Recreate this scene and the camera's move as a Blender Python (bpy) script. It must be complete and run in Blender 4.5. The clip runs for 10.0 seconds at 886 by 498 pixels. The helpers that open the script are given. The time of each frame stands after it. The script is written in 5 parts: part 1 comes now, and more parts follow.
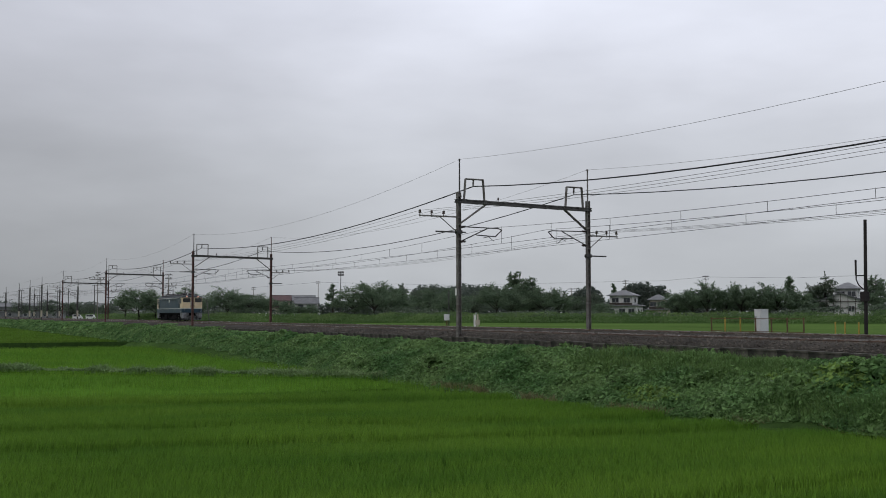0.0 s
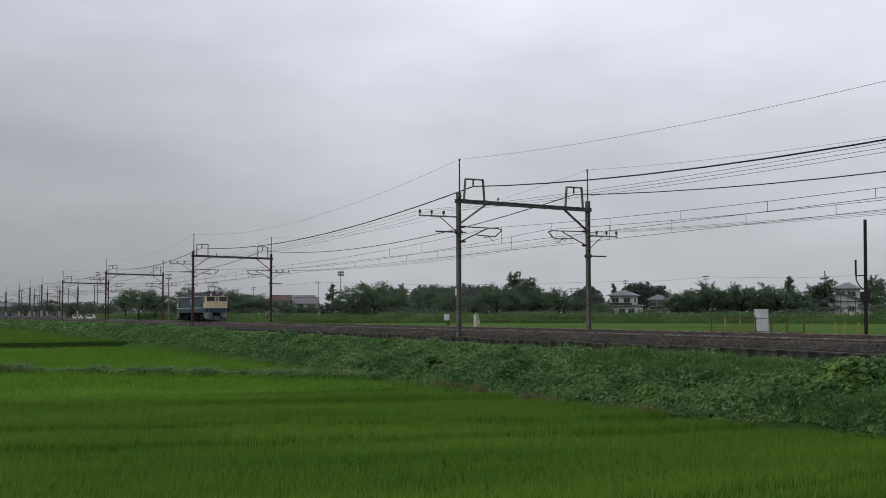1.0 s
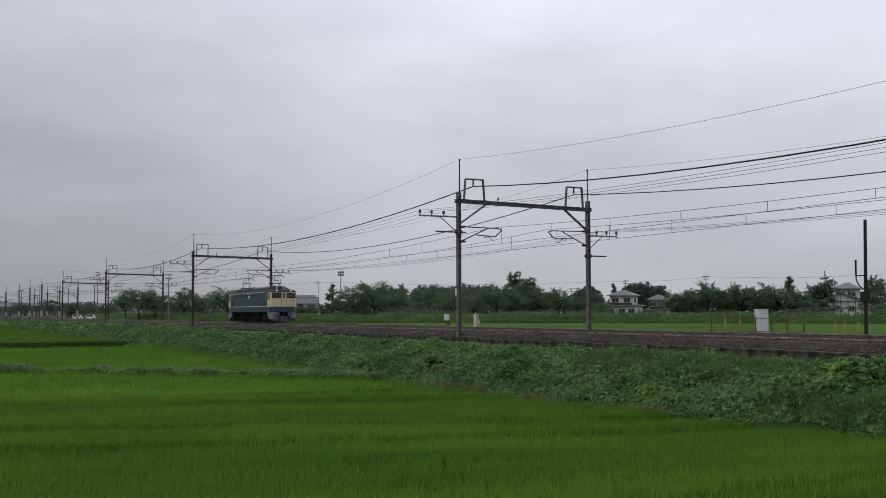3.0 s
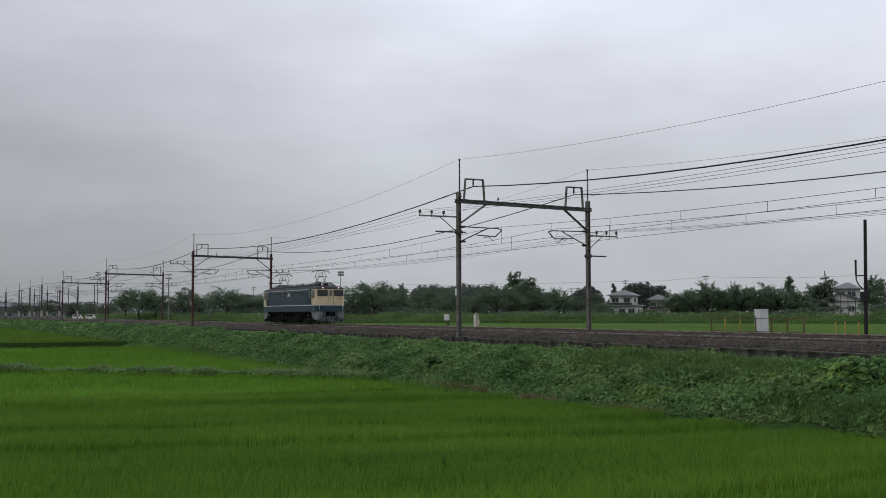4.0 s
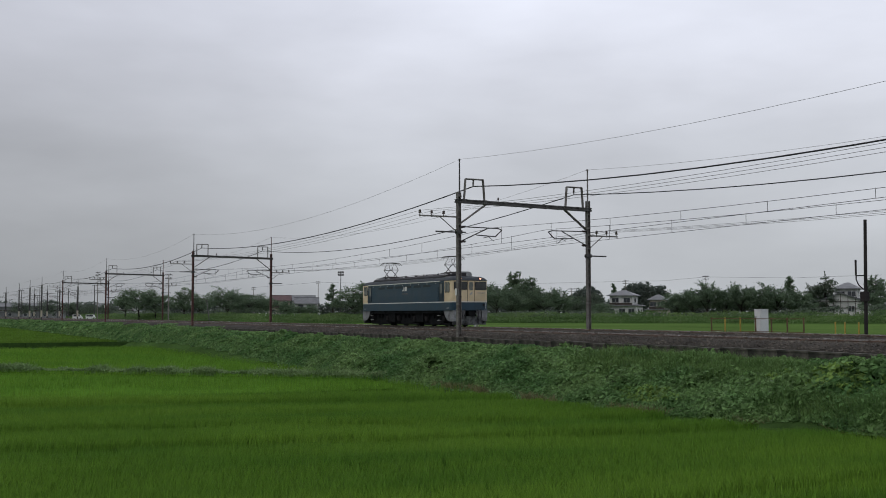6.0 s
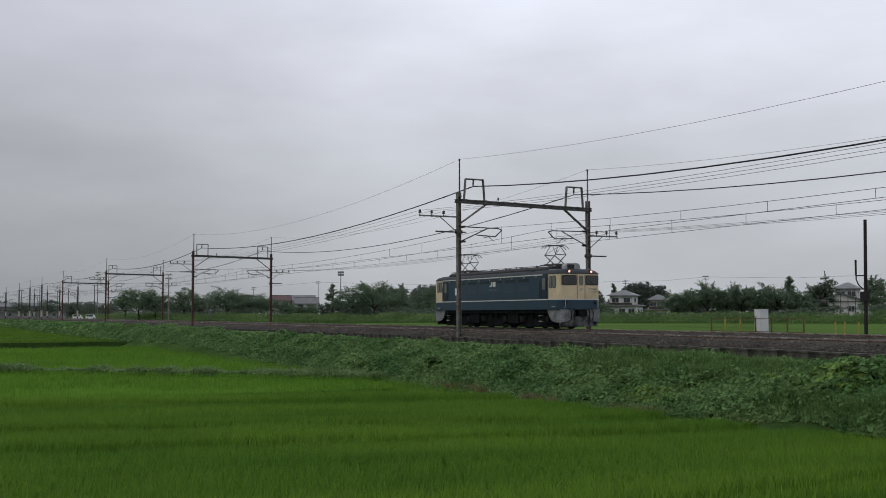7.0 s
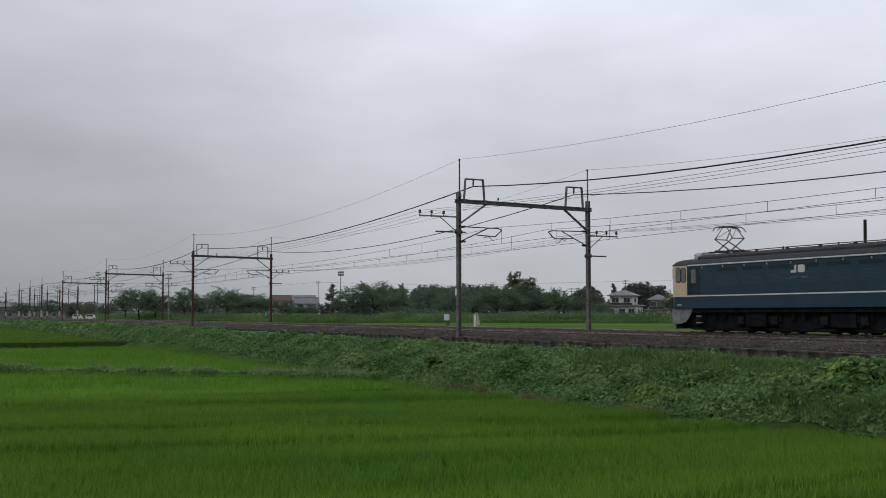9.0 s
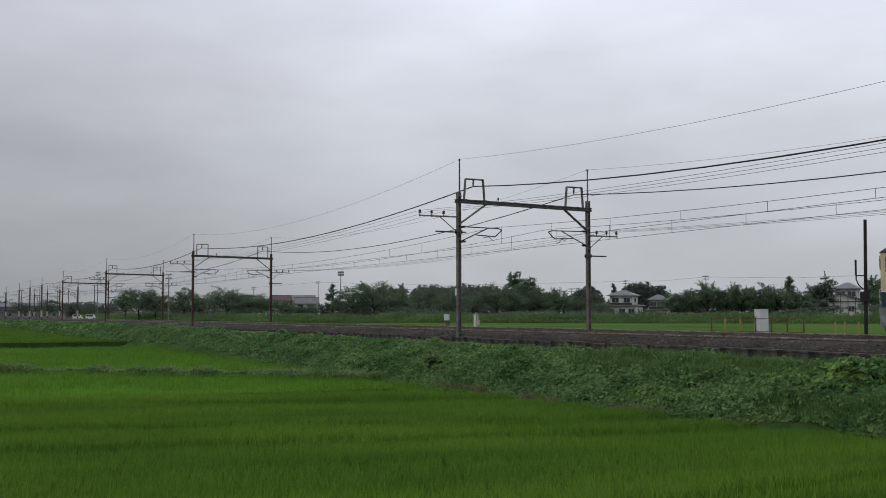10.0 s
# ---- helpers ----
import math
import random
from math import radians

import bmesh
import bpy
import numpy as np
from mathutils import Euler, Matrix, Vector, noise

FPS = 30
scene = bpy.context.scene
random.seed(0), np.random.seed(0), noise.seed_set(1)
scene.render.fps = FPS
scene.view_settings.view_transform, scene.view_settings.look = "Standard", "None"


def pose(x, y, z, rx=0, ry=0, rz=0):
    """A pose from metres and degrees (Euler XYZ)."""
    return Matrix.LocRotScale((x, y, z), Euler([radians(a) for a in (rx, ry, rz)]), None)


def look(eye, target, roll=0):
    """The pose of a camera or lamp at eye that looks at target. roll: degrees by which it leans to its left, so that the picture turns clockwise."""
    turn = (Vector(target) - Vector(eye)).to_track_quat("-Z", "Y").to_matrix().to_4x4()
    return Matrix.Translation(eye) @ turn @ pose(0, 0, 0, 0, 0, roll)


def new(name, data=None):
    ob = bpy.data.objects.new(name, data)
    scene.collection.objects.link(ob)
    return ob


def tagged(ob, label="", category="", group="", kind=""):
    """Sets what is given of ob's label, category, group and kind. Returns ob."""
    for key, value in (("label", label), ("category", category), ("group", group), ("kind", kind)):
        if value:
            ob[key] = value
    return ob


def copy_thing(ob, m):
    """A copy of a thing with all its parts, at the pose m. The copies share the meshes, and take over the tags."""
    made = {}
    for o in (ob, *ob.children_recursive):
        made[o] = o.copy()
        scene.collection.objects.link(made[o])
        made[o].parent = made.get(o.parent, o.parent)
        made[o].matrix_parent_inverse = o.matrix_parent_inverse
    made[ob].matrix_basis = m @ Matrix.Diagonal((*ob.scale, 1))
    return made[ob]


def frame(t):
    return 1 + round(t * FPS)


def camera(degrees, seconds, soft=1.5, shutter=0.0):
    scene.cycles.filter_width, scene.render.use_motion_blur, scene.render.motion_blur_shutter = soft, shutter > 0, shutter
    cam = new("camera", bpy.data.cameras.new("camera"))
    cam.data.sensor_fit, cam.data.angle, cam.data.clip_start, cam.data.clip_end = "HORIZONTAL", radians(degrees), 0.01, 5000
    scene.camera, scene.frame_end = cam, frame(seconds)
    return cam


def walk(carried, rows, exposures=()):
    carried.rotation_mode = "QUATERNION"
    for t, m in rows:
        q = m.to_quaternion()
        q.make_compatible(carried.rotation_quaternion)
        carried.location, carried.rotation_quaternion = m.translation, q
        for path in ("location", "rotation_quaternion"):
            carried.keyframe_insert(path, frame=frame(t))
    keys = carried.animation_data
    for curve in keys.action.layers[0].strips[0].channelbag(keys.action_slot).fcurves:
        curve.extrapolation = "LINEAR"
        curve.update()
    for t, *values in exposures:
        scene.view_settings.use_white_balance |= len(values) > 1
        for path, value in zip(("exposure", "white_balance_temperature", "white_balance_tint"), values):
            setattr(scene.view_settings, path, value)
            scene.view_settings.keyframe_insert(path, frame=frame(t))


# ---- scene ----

# ---- camera ----
EYE = Vector((0.0, 0.0, 0.857))
cam = camera(45.39, 10.0, soft=0.95, shutter=0.1)
VIEW = look(EYE, (-44.53, 22.54, 3.93), -0.09)
walk(cam, [(0.0, VIEW), (10.0, VIEW)], exposures=[(0.0, 0.0), (10.0, 0.0)])

# ---- world and sun: heavy overcast ----
world = bpy.data.worlds.new("overcast_sky")
scene.world = world
world.use_nodes = True
wn, wl = world.node_tree.nodes, world.node_tree.links
wn.clear()
w_out = wn.new("ShaderNodeOutputWorld")
w_bg = wn.new("ShaderNodeBackground")
w_sky = wn.new("ShaderNodeTexSky")
w_sky.sky_type = "NISHITA"
w_sky.sun_disc = False
w_sky.sun_elevation = radians(52)
w_sky.sun_rotation = radians(250)
w_sky.air_density, w_sky.dust_density, w_sky.ozone_density = 1.0, 6.0, 1.0
w_coord = wn.new("ShaderNodeTexCoord")
w_sep = wn.new("ShaderNodeSeparateXYZ")
w_ramp = wn.new("ShaderNodeValToRGB")
w_ramp.color_ramp.elements[0].position, w_ramp.color_ramp.elements[0].color = 0.0, (0.335, 0.352, 0.372, 1)
w_ramp.color_ramp.elements[1].position, w_ramp.color_ramp.elements[1].color = 0.55, (0.68, 0.70, 0.79, 1)
for at, shade in ((0.06, (0.385, 0.403, 0.43, 1)), (0.13, (0.455, 0.475, 0.515, 1)), (0.22, (0.545, 0.565, 0.63, 1)), (0.32, (0.62, 0.645, 0.735, 1))):
    w_ramp.color_ramp.elements.new(at).color = shade
w_map = wn.new("ShaderNodeMapping")
w_map.inputs["Scale"].default_value = (1.0, 1.0, 3.2)
w_noise = wn.new("ShaderNodeTexNoise")
w_noise.inputs["Scale"].default_value = 3.4
w_noise.inputs["Detail"].default_value = 5.0
w_noise.inputs["Roughness"].default_value = 0.48
w_cloud = wn.new("ShaderNodeMapRange")
w_cloud.inputs["From Min"].default_value, w_cloud.inputs["From Max"].default_value = 0.30, 0.70
w_cloud.inputs["To Min"].default_value, w_cloud.inputs["To Max"].default_value = 0.86, 1.12
w_mul = wn.new("ShaderNodeMix")
w_mul.data_type, w_mul.blend_type = "RGBA", "MULTIPLY"
w_mul.inputs[0].default_value = 1.0
w_mix = wn.new("ShaderNodeMix")
w_mix.data_type = "RGBA"
w_mix.inputs[0].default_value = 0.97
w_soft = wn.new("ShaderNodeMix")
w_soft.data_type, w_soft.blend_type = "RGBA", "MULTIPLY"
w_soft.inputs[0].default_value = 1.0
w_soft.inputs[7].default_value = (0.10, 0.10, 0.10, 1)
wl.new(w_coord.outputs["Generated"], w_sep.inputs[0])
wl.new(w_sep.outputs["Z"], w_ramp.inputs[0])
wl.new(w_coord.outputs["Generated"], w_map.inputs[0])
wl.new(w_map.outputs[0], w_noise.inputs["Vector"])
wl.new(w_noise.outputs[0], w_cloud.inputs[0])
wl.new(w_ramp.outputs[0], w_mul.inputs[6])
wl.new(w_cloud.outputs[0], w_mul.inputs[7])
wl.new(w_sky.outputs[0], w_soft.inputs[6])
wl.new(w_soft.outputs[2], w_mix.inputs[6])
w_side = wn.new("ShaderNodeMapRange")
w_side.interpolation_type = "SMOOTHSTEP"
w_side.inputs["From Min"].default_value, w_side.inputs["From Max"].default_value = -0.15, 0.62
w_side.inputs["To Min"].default_value, w_side.inputs["To Max"].default_value = 0.86, 1.36
w_lift = wn.new("ShaderNodeMix")
w_lift.data_type, w_lift.blend_type = "RGBA", "MULTIPLY"
w_lift.inputs[0].default_value = 1.0
wl.new(w_sep.outputs["Y"], w_side.inputs[0])
wl.new(w_mul.outputs[2], w_lift.inputs[6])
wl.new(w_side.outputs[0], w_lift.inputs[7])
wl.new(w_lift.outputs[2], w_mix.inputs[7])
wl.new(w_mix.outputs[2], w_bg.inputs["Color"])
w_bg.inputs["Strength"].default_value = 0.97
wl.new(w_bg.outputs[0], w_out.inputs[0])

sun = new("sun", bpy.data.lights.new("sun", "SUN"))
sun.data.energy, sun.data.angle, sun.data.color = 0.6, radians(25), (1.0, 0.97, 0.92)
sun.matrix_world = look((-30, -60, 90), (-40, 20, 0))


# ---- materials ----
def mat(name, base, rough=0.7, metal=0.0, vary=0.25, scale=2.0, fine=30.0, bump=0.15, depth=0.01, tint=None, spec=0.3, island=False):
    """A surface with stains at a large scale, grain at a fine one, and relief."""
    m = bpy.data.materials.new(name)
    m.use_nodes = True
    n, l = m.node_tree.nodes, m.node_tree.links
    b = n["Principled BSDF"]
    b.inputs["Metallic"].default_value = metal
    b.inputs["Specular IOR Level"].default_value = spec
    co = n.new("ShaderNodeTexCoord")
    big, small = n.new("ShaderNodeTexNoise"), n.new("ShaderNodeTexNoise")
    big.inputs["Scale"].default_value, small.inputs["Scale"].default_value = scale, fine
    big.inputs["Detail"].default_value, small.inputs["Detail"].default_value = 4, 3
    l.new(co.outputs["Object"], big.inputs["Vector"])
    l.new(co.outputs["Object"], small.inputs["Vector"])
    ramp = n.new("ShaderNodeValToRGB")
    lo = tint if tint else tuple(c * (1 - vary) for c in base)
    hi = tuple(min(1, c * (1 + vary)) for c in base)
    ramp.color_ramp.elements[0].position, ramp.color_ramp.elements[0].color = 0.32, (*lo, 1)
    ramp.color_ramp.elements[1].position, ramp.color_ramp.elements[1].color = 0.68, (*hi, 1)
    l.new(big.outputs[0], ramp.inputs[0])
    mul = n.new("ShaderNodeMix")
    mul.data_type, mul.blend_type = "RGBA", "MULTIPLY"
    mul.inputs[0].default_value = 1.0
    rng = n.new("ShaderNodeMapRange")
    rng.inputs["From Min"].default_value, rng.inputs["From Max"].default_value = 0.25, 0.75
    rng.inputs["To Min"].default_value, rng.inputs["To Max"].default_value = 1 - vary * 0.7, 1 + vary * 0.7
    l.new(small.outputs[0], rng.inputs[0])
    l.new(ramp.outputs[0], mul.inputs[6])
    l.new(rng.outputs[0], mul.inputs[7])
    last = mul.outputs[2]
    if island:
        geo = n.new("ShaderNodeNewGeometry")
        r2 = n.new("ShaderNodeMapRange")
        r2.inputs["To Min"].default_value, r2.inputs["To Max"].default_value = 0.68, 1.32
        l.new(geo.outputs["Random Per Island"], r2.inputs[0])
        m2 = n.new("ShaderNodeMix")
        m2.data_type, m2.blend_type = "RGBA", "MULTIPLY"
        m2.inputs[0].default_value = 1.0
        l.new(last, m2.inputs[6])
        l.new(r2.outputs[0], m2.inputs[7])
        last = m2.outputs[2]
    l.new(last, b.inputs["Base Color"])
    rr = n.new("ShaderNodeMapRange")
    rr.inputs["To Min"].default_value, rr.inputs["To Max"].default_value = max(0.02, rough - 0.12), min(1, rough + 0.12)
    l.new(big.outputs[0], rr.inputs[0])
    l.new(rr.outputs[0], b.inputs["Roughness"])
    if bump:
        bp = n.new("ShaderNodeBump")
        bp.inputs["Strength"].default_value, bp.inputs["Distance"].default_value = bump, depth
        l.new(small.outputs[0], bp.inputs["Height"])
        l.new(bp.outputs[0], b.inputs["Normal"])
    return m


def leaf_mat(name, base, tip, scale=0.05, vary=0.35, stretch=(1, 1, 1), turn=0.0, through_light=0.25):
    """Leaves: two greens in large patches, each leaf a little different, light coming through."""
    m = bpy.data.materials.new(name)
    m.use_nodes = True
    n, l = m.node_tree.nodes, m.node_tree.links
    b = n["Principled BSDF"]
    b.inputs["Roughness"].default_value = 0.6
    b.inputs["Specular IOR Level"].default_value = 0.12
    co, mp, big = n.new("ShaderNodeTexCoord"), n.new("ShaderNodeMapping"), n.new("ShaderNodeTexNoise")
    mp.vector_type = "TEXTURE"
    mp.inputs["Scale"].default_value = stretch
    mp.inputs["Rotation"].default_value = (0, 0, turn)
    big.inputs["Scale"].default_value, big.inputs["Detail"].default_value = scale, 5
    l.new(co.outputs["Object"], mp.inputs[0])
    l.new(mp.outputs[0], big.inputs["Vector"])
    ramp = n.new("ShaderNodeValToRGB")
    ramp.color_ramp.elements[0].position, ramp.color_ramp.elements[0].color = 0.36, (*base, 1)
    ramp.color_ramp.elements[1].position, ramp.color_ramp.elements[1].color = 0.64, (*tip, 1)
    l.new(big.outputs[0], ramp.inputs[0])
    geo = n.new("ShaderNodeNewGeometry")
    rng = n.new("ShaderNodeMapRange")
    rng.inputs["To Min"].default_value, rng.inputs["To Max"].default_value = 1 - vary, 1 + vary
    l.new(geo.outputs["Random Per Island"], rng.inputs[0])
    mul = n.new("ShaderNodeMix")
    mul.data_type, mul.blend_type = "RGBA", "MULTIPLY"
    mul.inputs[0].default_value = 1.0
    l.new(ramp.outputs[0], mul.inputs[6])
    l.new(rng.outputs[0], mul.inputs[7])
    l.new(mul.outputs[2], b.inputs["Base Color"])
    tr, mx = n.new("ShaderNodeBsdfTranslucent"), n.new("ShaderNodeMixShader")
    mx.inputs[0].default_value = through_light
    l.new(mul.outputs[2], tr.inputs["Color"])
    l.new(b.outputs[0], mx.inputs[1])
    l.new(tr.outputs[0], mx.inputs[2])
    l.new(mx.outputs[0], n["Material Output"].inputs[0])
    return m


def glow(name, colour, strength):
    m = bpy.data.materials.new(name)
    m.use_nodes = True
    b = m.node_tree.nodes["Principled BSDF"]
    b.inputs["Base Color"].default_value = (*colour, 1)
    b.inputs["Emission Color"].default_value = (*colour, 1)
    b.inputs["Emission Strength"].default_value = strength
    return m


def glass_mat(name, base, rough=0.08):
    m = mat(name, base, rough, 0.0, 0.2, 1.5, 8, 0.0, spec=0.6)
    return m


M = {
    "soil": mat("paddy_soil", (0.045, 0.06, 0.022), 0.9, vary=0.35, scale=0.3, fine=6, bump=0.6, depth=0.05),
    "meadow": mat("meadow_ground", (0.045, 0.085, 0.024), 0.95, spec=0.0, vary=0.35, scale=0.06, fine=2.5, bump=0.7, depth=0.15),
    "far_rice": mat("far_rice_green", (0.068, 0.150, 0.018), 0.95, spec=0.0, vary=0.2, scale=0.05, fine=1.2, bump=0.5, depth=0.1),
    "earth": mat("brown_earth_and_hollow", (0.028, 0.025, 0.019), 0.95, spec=0.0, vary=0.35, scale=2.0, fine=14, bump=0.6, depth=0.03),
    "ballast": mat("ballast_stone", (0.050, 0.045, 0.039), 0.92, spec=0.1, vary=0.35, scale=0.7, fine=14, bump=0.9, depth=0.05),
    "stone": mat("ballast_pieces", (0.086, 0.077, 0.065), 0.9, spec=0.15, vary=0.45, scale=0.8, fine=30, bump=0.2, island=True),
    "concrete": mat("weathered_concrete", (0.112, 0.103, 0.086), 0.9, vary=0.5, scale=1.3, fine=9, bump=0.5, depth=0.015, tint=(0.026, 0.027, 0.021)),
    "sleeper": mat("sleeper_concrete", (0.2, 0.185, 0.165), 0.9, vary=0.3, scale=2, fine=30),
    "rail": mat("rail_steel", (0.16, 0.11, 0.085), 0.6, 0.6, vary=0.3, scale=3, fine=40),
    "rail_head": mat("rail_head_worn_steel", (0.55, 0.54, 0.53), 0.28, 0.9, vary=0.1, scale=3, fine=40, bump=0.02),
    "pole_brown": mat("red_brown_painted_steel", (0.125, 0.058, 0.05), 0.65, 0.1, vary=0.35, scale=1.5, fine=20, tint=(0.06, 0.034, 0.031)),
    "pole_grey": mat("grey_galvanised_steel", (0.17, 0.165, 0.155), 0.55, 0.3, vary=0.3, scale=1.6, fine=22, tint=(0.10, 0.085, 0.075)),
    "steel_dark": mat("dark_weathered_steel", (0.075, 0.072, 0.07), 0.6, 0.3, vary=0.3, scale=2, fine=25),
    "wire": mat("dark_cable", (0.02, 0.02, 0.021), 0.7, 0.0, vary=0.2, scale=1, fine=10, bump=0),
    "wire_thin": mat("bare_copper_wire", (0.13, 0.13, 0.13), 0.5, 0.4, vary=0.2, scale=1, fine=10, bump=0),
    "insulator": mat("brown_porcelain", (0.045, 0.03, 0.026), 0.25, 0, vary=0.2, scale=5, fine=40, bump=0),
    "white_tag": mat("white_enamel_plate", (0.75, 0.75, 0.72), 0.5, vary=0.1, scale=4, fine=40),
    "blue": mat("loco_blue_paint", (0.0095, 0.037, 0.062), 0.42, vary=0.16, scale=0.8, fine=14, bump=0.03, spec=0.5),
    "blue_dark": mat("loco_faded_blue_paint", (0.008, 0.022, 0.034), 0.5, vary=0.2, scale=1.2, fine=16, bump=0.05, spec=0.4),
    "cream": mat("loco_cream_paint", (0.66, 0.54, 0.35), 0.45, vary=0.08, scale=1.2, fine=16, bump=0.03, spec=0.45, tint=(0.58, 0.46, 0.29)),
    "stripe": mat("loco_white_line", (0.62, 0.62, 0.58), 0.5, vary=0.1, scale=2, fine=18, bump=0),
    "roof": mat("loco_sooty_roof", (0.030, 0.032, 0.036), 0.7, vary=0.35, scale=1.0, fine=12, bump=0.1, tint=(0.028, 0.024, 0.024)),
    "black": mat("bogie_black_grime", (0.0125, 0.0135, 0.014), 0.95, spec=0.05, vary=0.4, scale=2, fine=20),
    "wheel_steel": mat("wheel_grimy_steel", (0.022, 0.021, 0.021), 0.85, 0.0, spec=0.1, vary=0.3, scale=3, fine=24),
    "plough": mat("plough_dusty_grey", (0.2, 0.21, 0.215), 0.7, vary=0.35, scale=2.2, fine=14, tint=(0.10, 0.10, 0.10)),
    "glass": glass_mat("cab_glass", (0.03, 0.032, 0.031)),
    # pale pane colour stands in for sky mirrored in the glass
    "side_glass": glass_mat("sky_grey_side_glass", (0.15, 0.16, 0.14), 0.2),
    "high_glass": mat("grimy_high_window", (0.012, 0.02, 0.024), 0.5, vary=0.3, scale=2, fine=20, bump=0.03, spec=0.4),
    "pole_dark": mat("tarred_dark_steel", (0.026, 0.023, 0.022), 0.75, vary=0.35, scale=2, fine=24, spec=0.2),
    "roof_slope": mat("blue_grey_roof_paint", (0.021, 0.029, 0.035), 0.6, vary=0.3, scale=1.2, fine=12, bump=0.08),
    "straw": leaf_mat("dry_straw", (0.13, 0.13, 0.06), (0.22, 0.21, 0.10), 0.6, 0.3),
    "bund": leaf_mat("pale_bund_weeds", (0.15, 0.235, 0.095), (0.21, 0.30, 0.13), 0.4, 0.3, through_light=0.5),
    "vine_yellow": leaf_mat("yellow_vine_leaves", (0.13, 0.23, 0.05), (0.22, 0.33, 0.085), 0.5, 0.4, through_light=0.35),
    "rubber": mat("black_rubber_seal", (0.012, 0.012, 0.012), 0.6, vary=0.2, scale=5, fine=30, bump=0),
    "silver": mat("aluminium_trim", (0.55, 0.55, 0.54), 0.35, 0.8, vary=0.12, scale=3, fine=24, bump=0.02),
    "ac_grey": mat("roof_unit_grey", (0.36, 0.37, 0.37), 0.6, vary=0.2, scale=2, fine=16),
    "lamp": glow("lit_headlamp", (1.0, 0.5, 0.36), 1.4),
    "copper": mat("carbon_copper_strip", (0.06, 0.055, 0.05), 0.5, 0.5, vary=0.2, scale=6, fine=40),
    "cabinet": mat("white_enamelled_cabinet", (0.62, 0.63, 0.63), 0.5, vary=0.12, scale=2, fine=14, bump=0.03),
    "rust": mat("rust_brown_fence_paint", (0.12, 0.075, 0.042), 0.8, vary=0.4, scale=3, fine=30),
    "yellow": mat("yellow_fence_paint", (0.36, 0.26, 0.05), 0.6, vary=0.25, scale=3, fine=30),
    "bark": mat("tree_bark", (0.035, 0.03, 0.025), 0.9, vary=0.4, scale=1.5, fine=14, bump=0.5, depth=0.03),
    "plaster": mat("white_house_plaster", (0.58, 0.58, 0.56), 0.85, vary=0.12, scale=0.4, fine=5, tint=(0.44, 0.44, 0.42)),
    "plaster_beige": mat("beige_house_plaster", (0.45, 0.40, 0.32), 0.85, vary=0.12, scale=0.4, fine=5),
    "tile_roof": mat("grey_roof_tile", (0.14, 0.145, 0.15), 0.5, vary=0.25, scale=0.8, fine=7, bump=0.4, depth=0.04),
    "red_roof": mat("dull_red_roof", (0.10, 0.06, 0.06), 0.7, vary=0.2, scale=0.8, fine=7, bump=0.4, depth=0.04),
    "timber": mat("dark_house_timber", (0.05, 0.04, 0.034), 0.7, vary=0.3, scale=2, fine=20),
    "window": glass_mat("house_window_glass", (0.05, 0.055, 0.06)),
    "car_white": mat("white_car_paint", (0.72, 0.72, 0.72), 0.3, vary=0.04, scale=1, fine=6, bump=0, spec=0.5),
    "rice": leaf_mat("rice_blades", (0.088, 0.197, 0.022), (0.138, 0.262, 0.029), 0.34, 0.3, (1.0, 4.0, 1.0), 2.9, 0.35),
    "rice_far": leaf_mat("rice_blades_pale", (0.085, 0.165, 0.022), (0.125, 0.215, 0.032), 0.12, 0.25, (1.0, 4.0, 1.0), 2.9, 0.35),
    "vine": leaf_mat("vine_leaves", (0.092, 0.190, 0.063), (0.176, 0.286, 0.102), 0.35, 0.45, through_light=0.3),
    "grass": leaf_mat("tall_grass", (0.085, 0.165, 0.05), (0.135, 0.225, 0.07), 0.25, 0.45, through_light=0.35),
    "weeds": leaf_mat("bank_weeds", (0.098, 0.168, 0.062), (0.155, 0.232, 0.085), 0.12, 0.18, through_light=0.45),
    "field_strip": mat("pale_rice_green", (0.078, 0.132, 0.036), 0.95, vary=0.2, scale=0.06, fine=1.5, bump=0.4, depth=0.1, spec=0.0),
    # mottled plough grey, darkened to carry the shade under the coupler
    "shadow_grey": mat("plough_shade_grey", (0.105, 0.112, 0.112), 0.85, vary=0.5, scale=3.2, fine=14, tint=(0.018, 0.018, 0.018), spec=0.1),
    "dull_wall": mat("dull_grey_wall", (0.19, 0.195, 0.2), 0.9, vary=0.2, scale=0.3, fine=3),
    # tree greens greyed and lifted, so distance haze is in the leaf colour
    "crown": leaf_mat("tree_leaves", (0.124, 0.180, 0.112), (0.162, 0.222, 0.136), 0.25, 0.25, through_light=0.55),
    "crown_dark": leaf_mat("dark_tree_leaves", (0.105, 0.14, 0.1), (0.138, 0.172, 0.12), 0.3, 0.25, through_light=0.5),
    # palest green, most haze put into it: woods and hedgerow far off
    "crown_hazed": leaf_mat("hazed_wood_leaves", (0.135, 0.165, 0.14), (0.16, 0.19, 0.16), 0.1, 0.12, through_light=0.65),
}


# ---- mesh helpers ----
def box(bm, x0, x1, y0, y1, z0, z1):
    v = [bm.verts.new(c) for c in ((x0, y0, z0), (x1, y0, z0), (x1, y1, z0), (x0, y1, z0), (x0, y0, z1), (x1, y0, z1), (x1, y1, z1), (x0, y1, z1))]
    for f in ((3, 2, 1, 0), (4, 5, 6, 7), (0, 1, 5, 4), (1, 2, 6, 5), (2, 3, 7, 6), (3, 0, 4, 7)):
        bm.faces.new([v[i] for i in f])


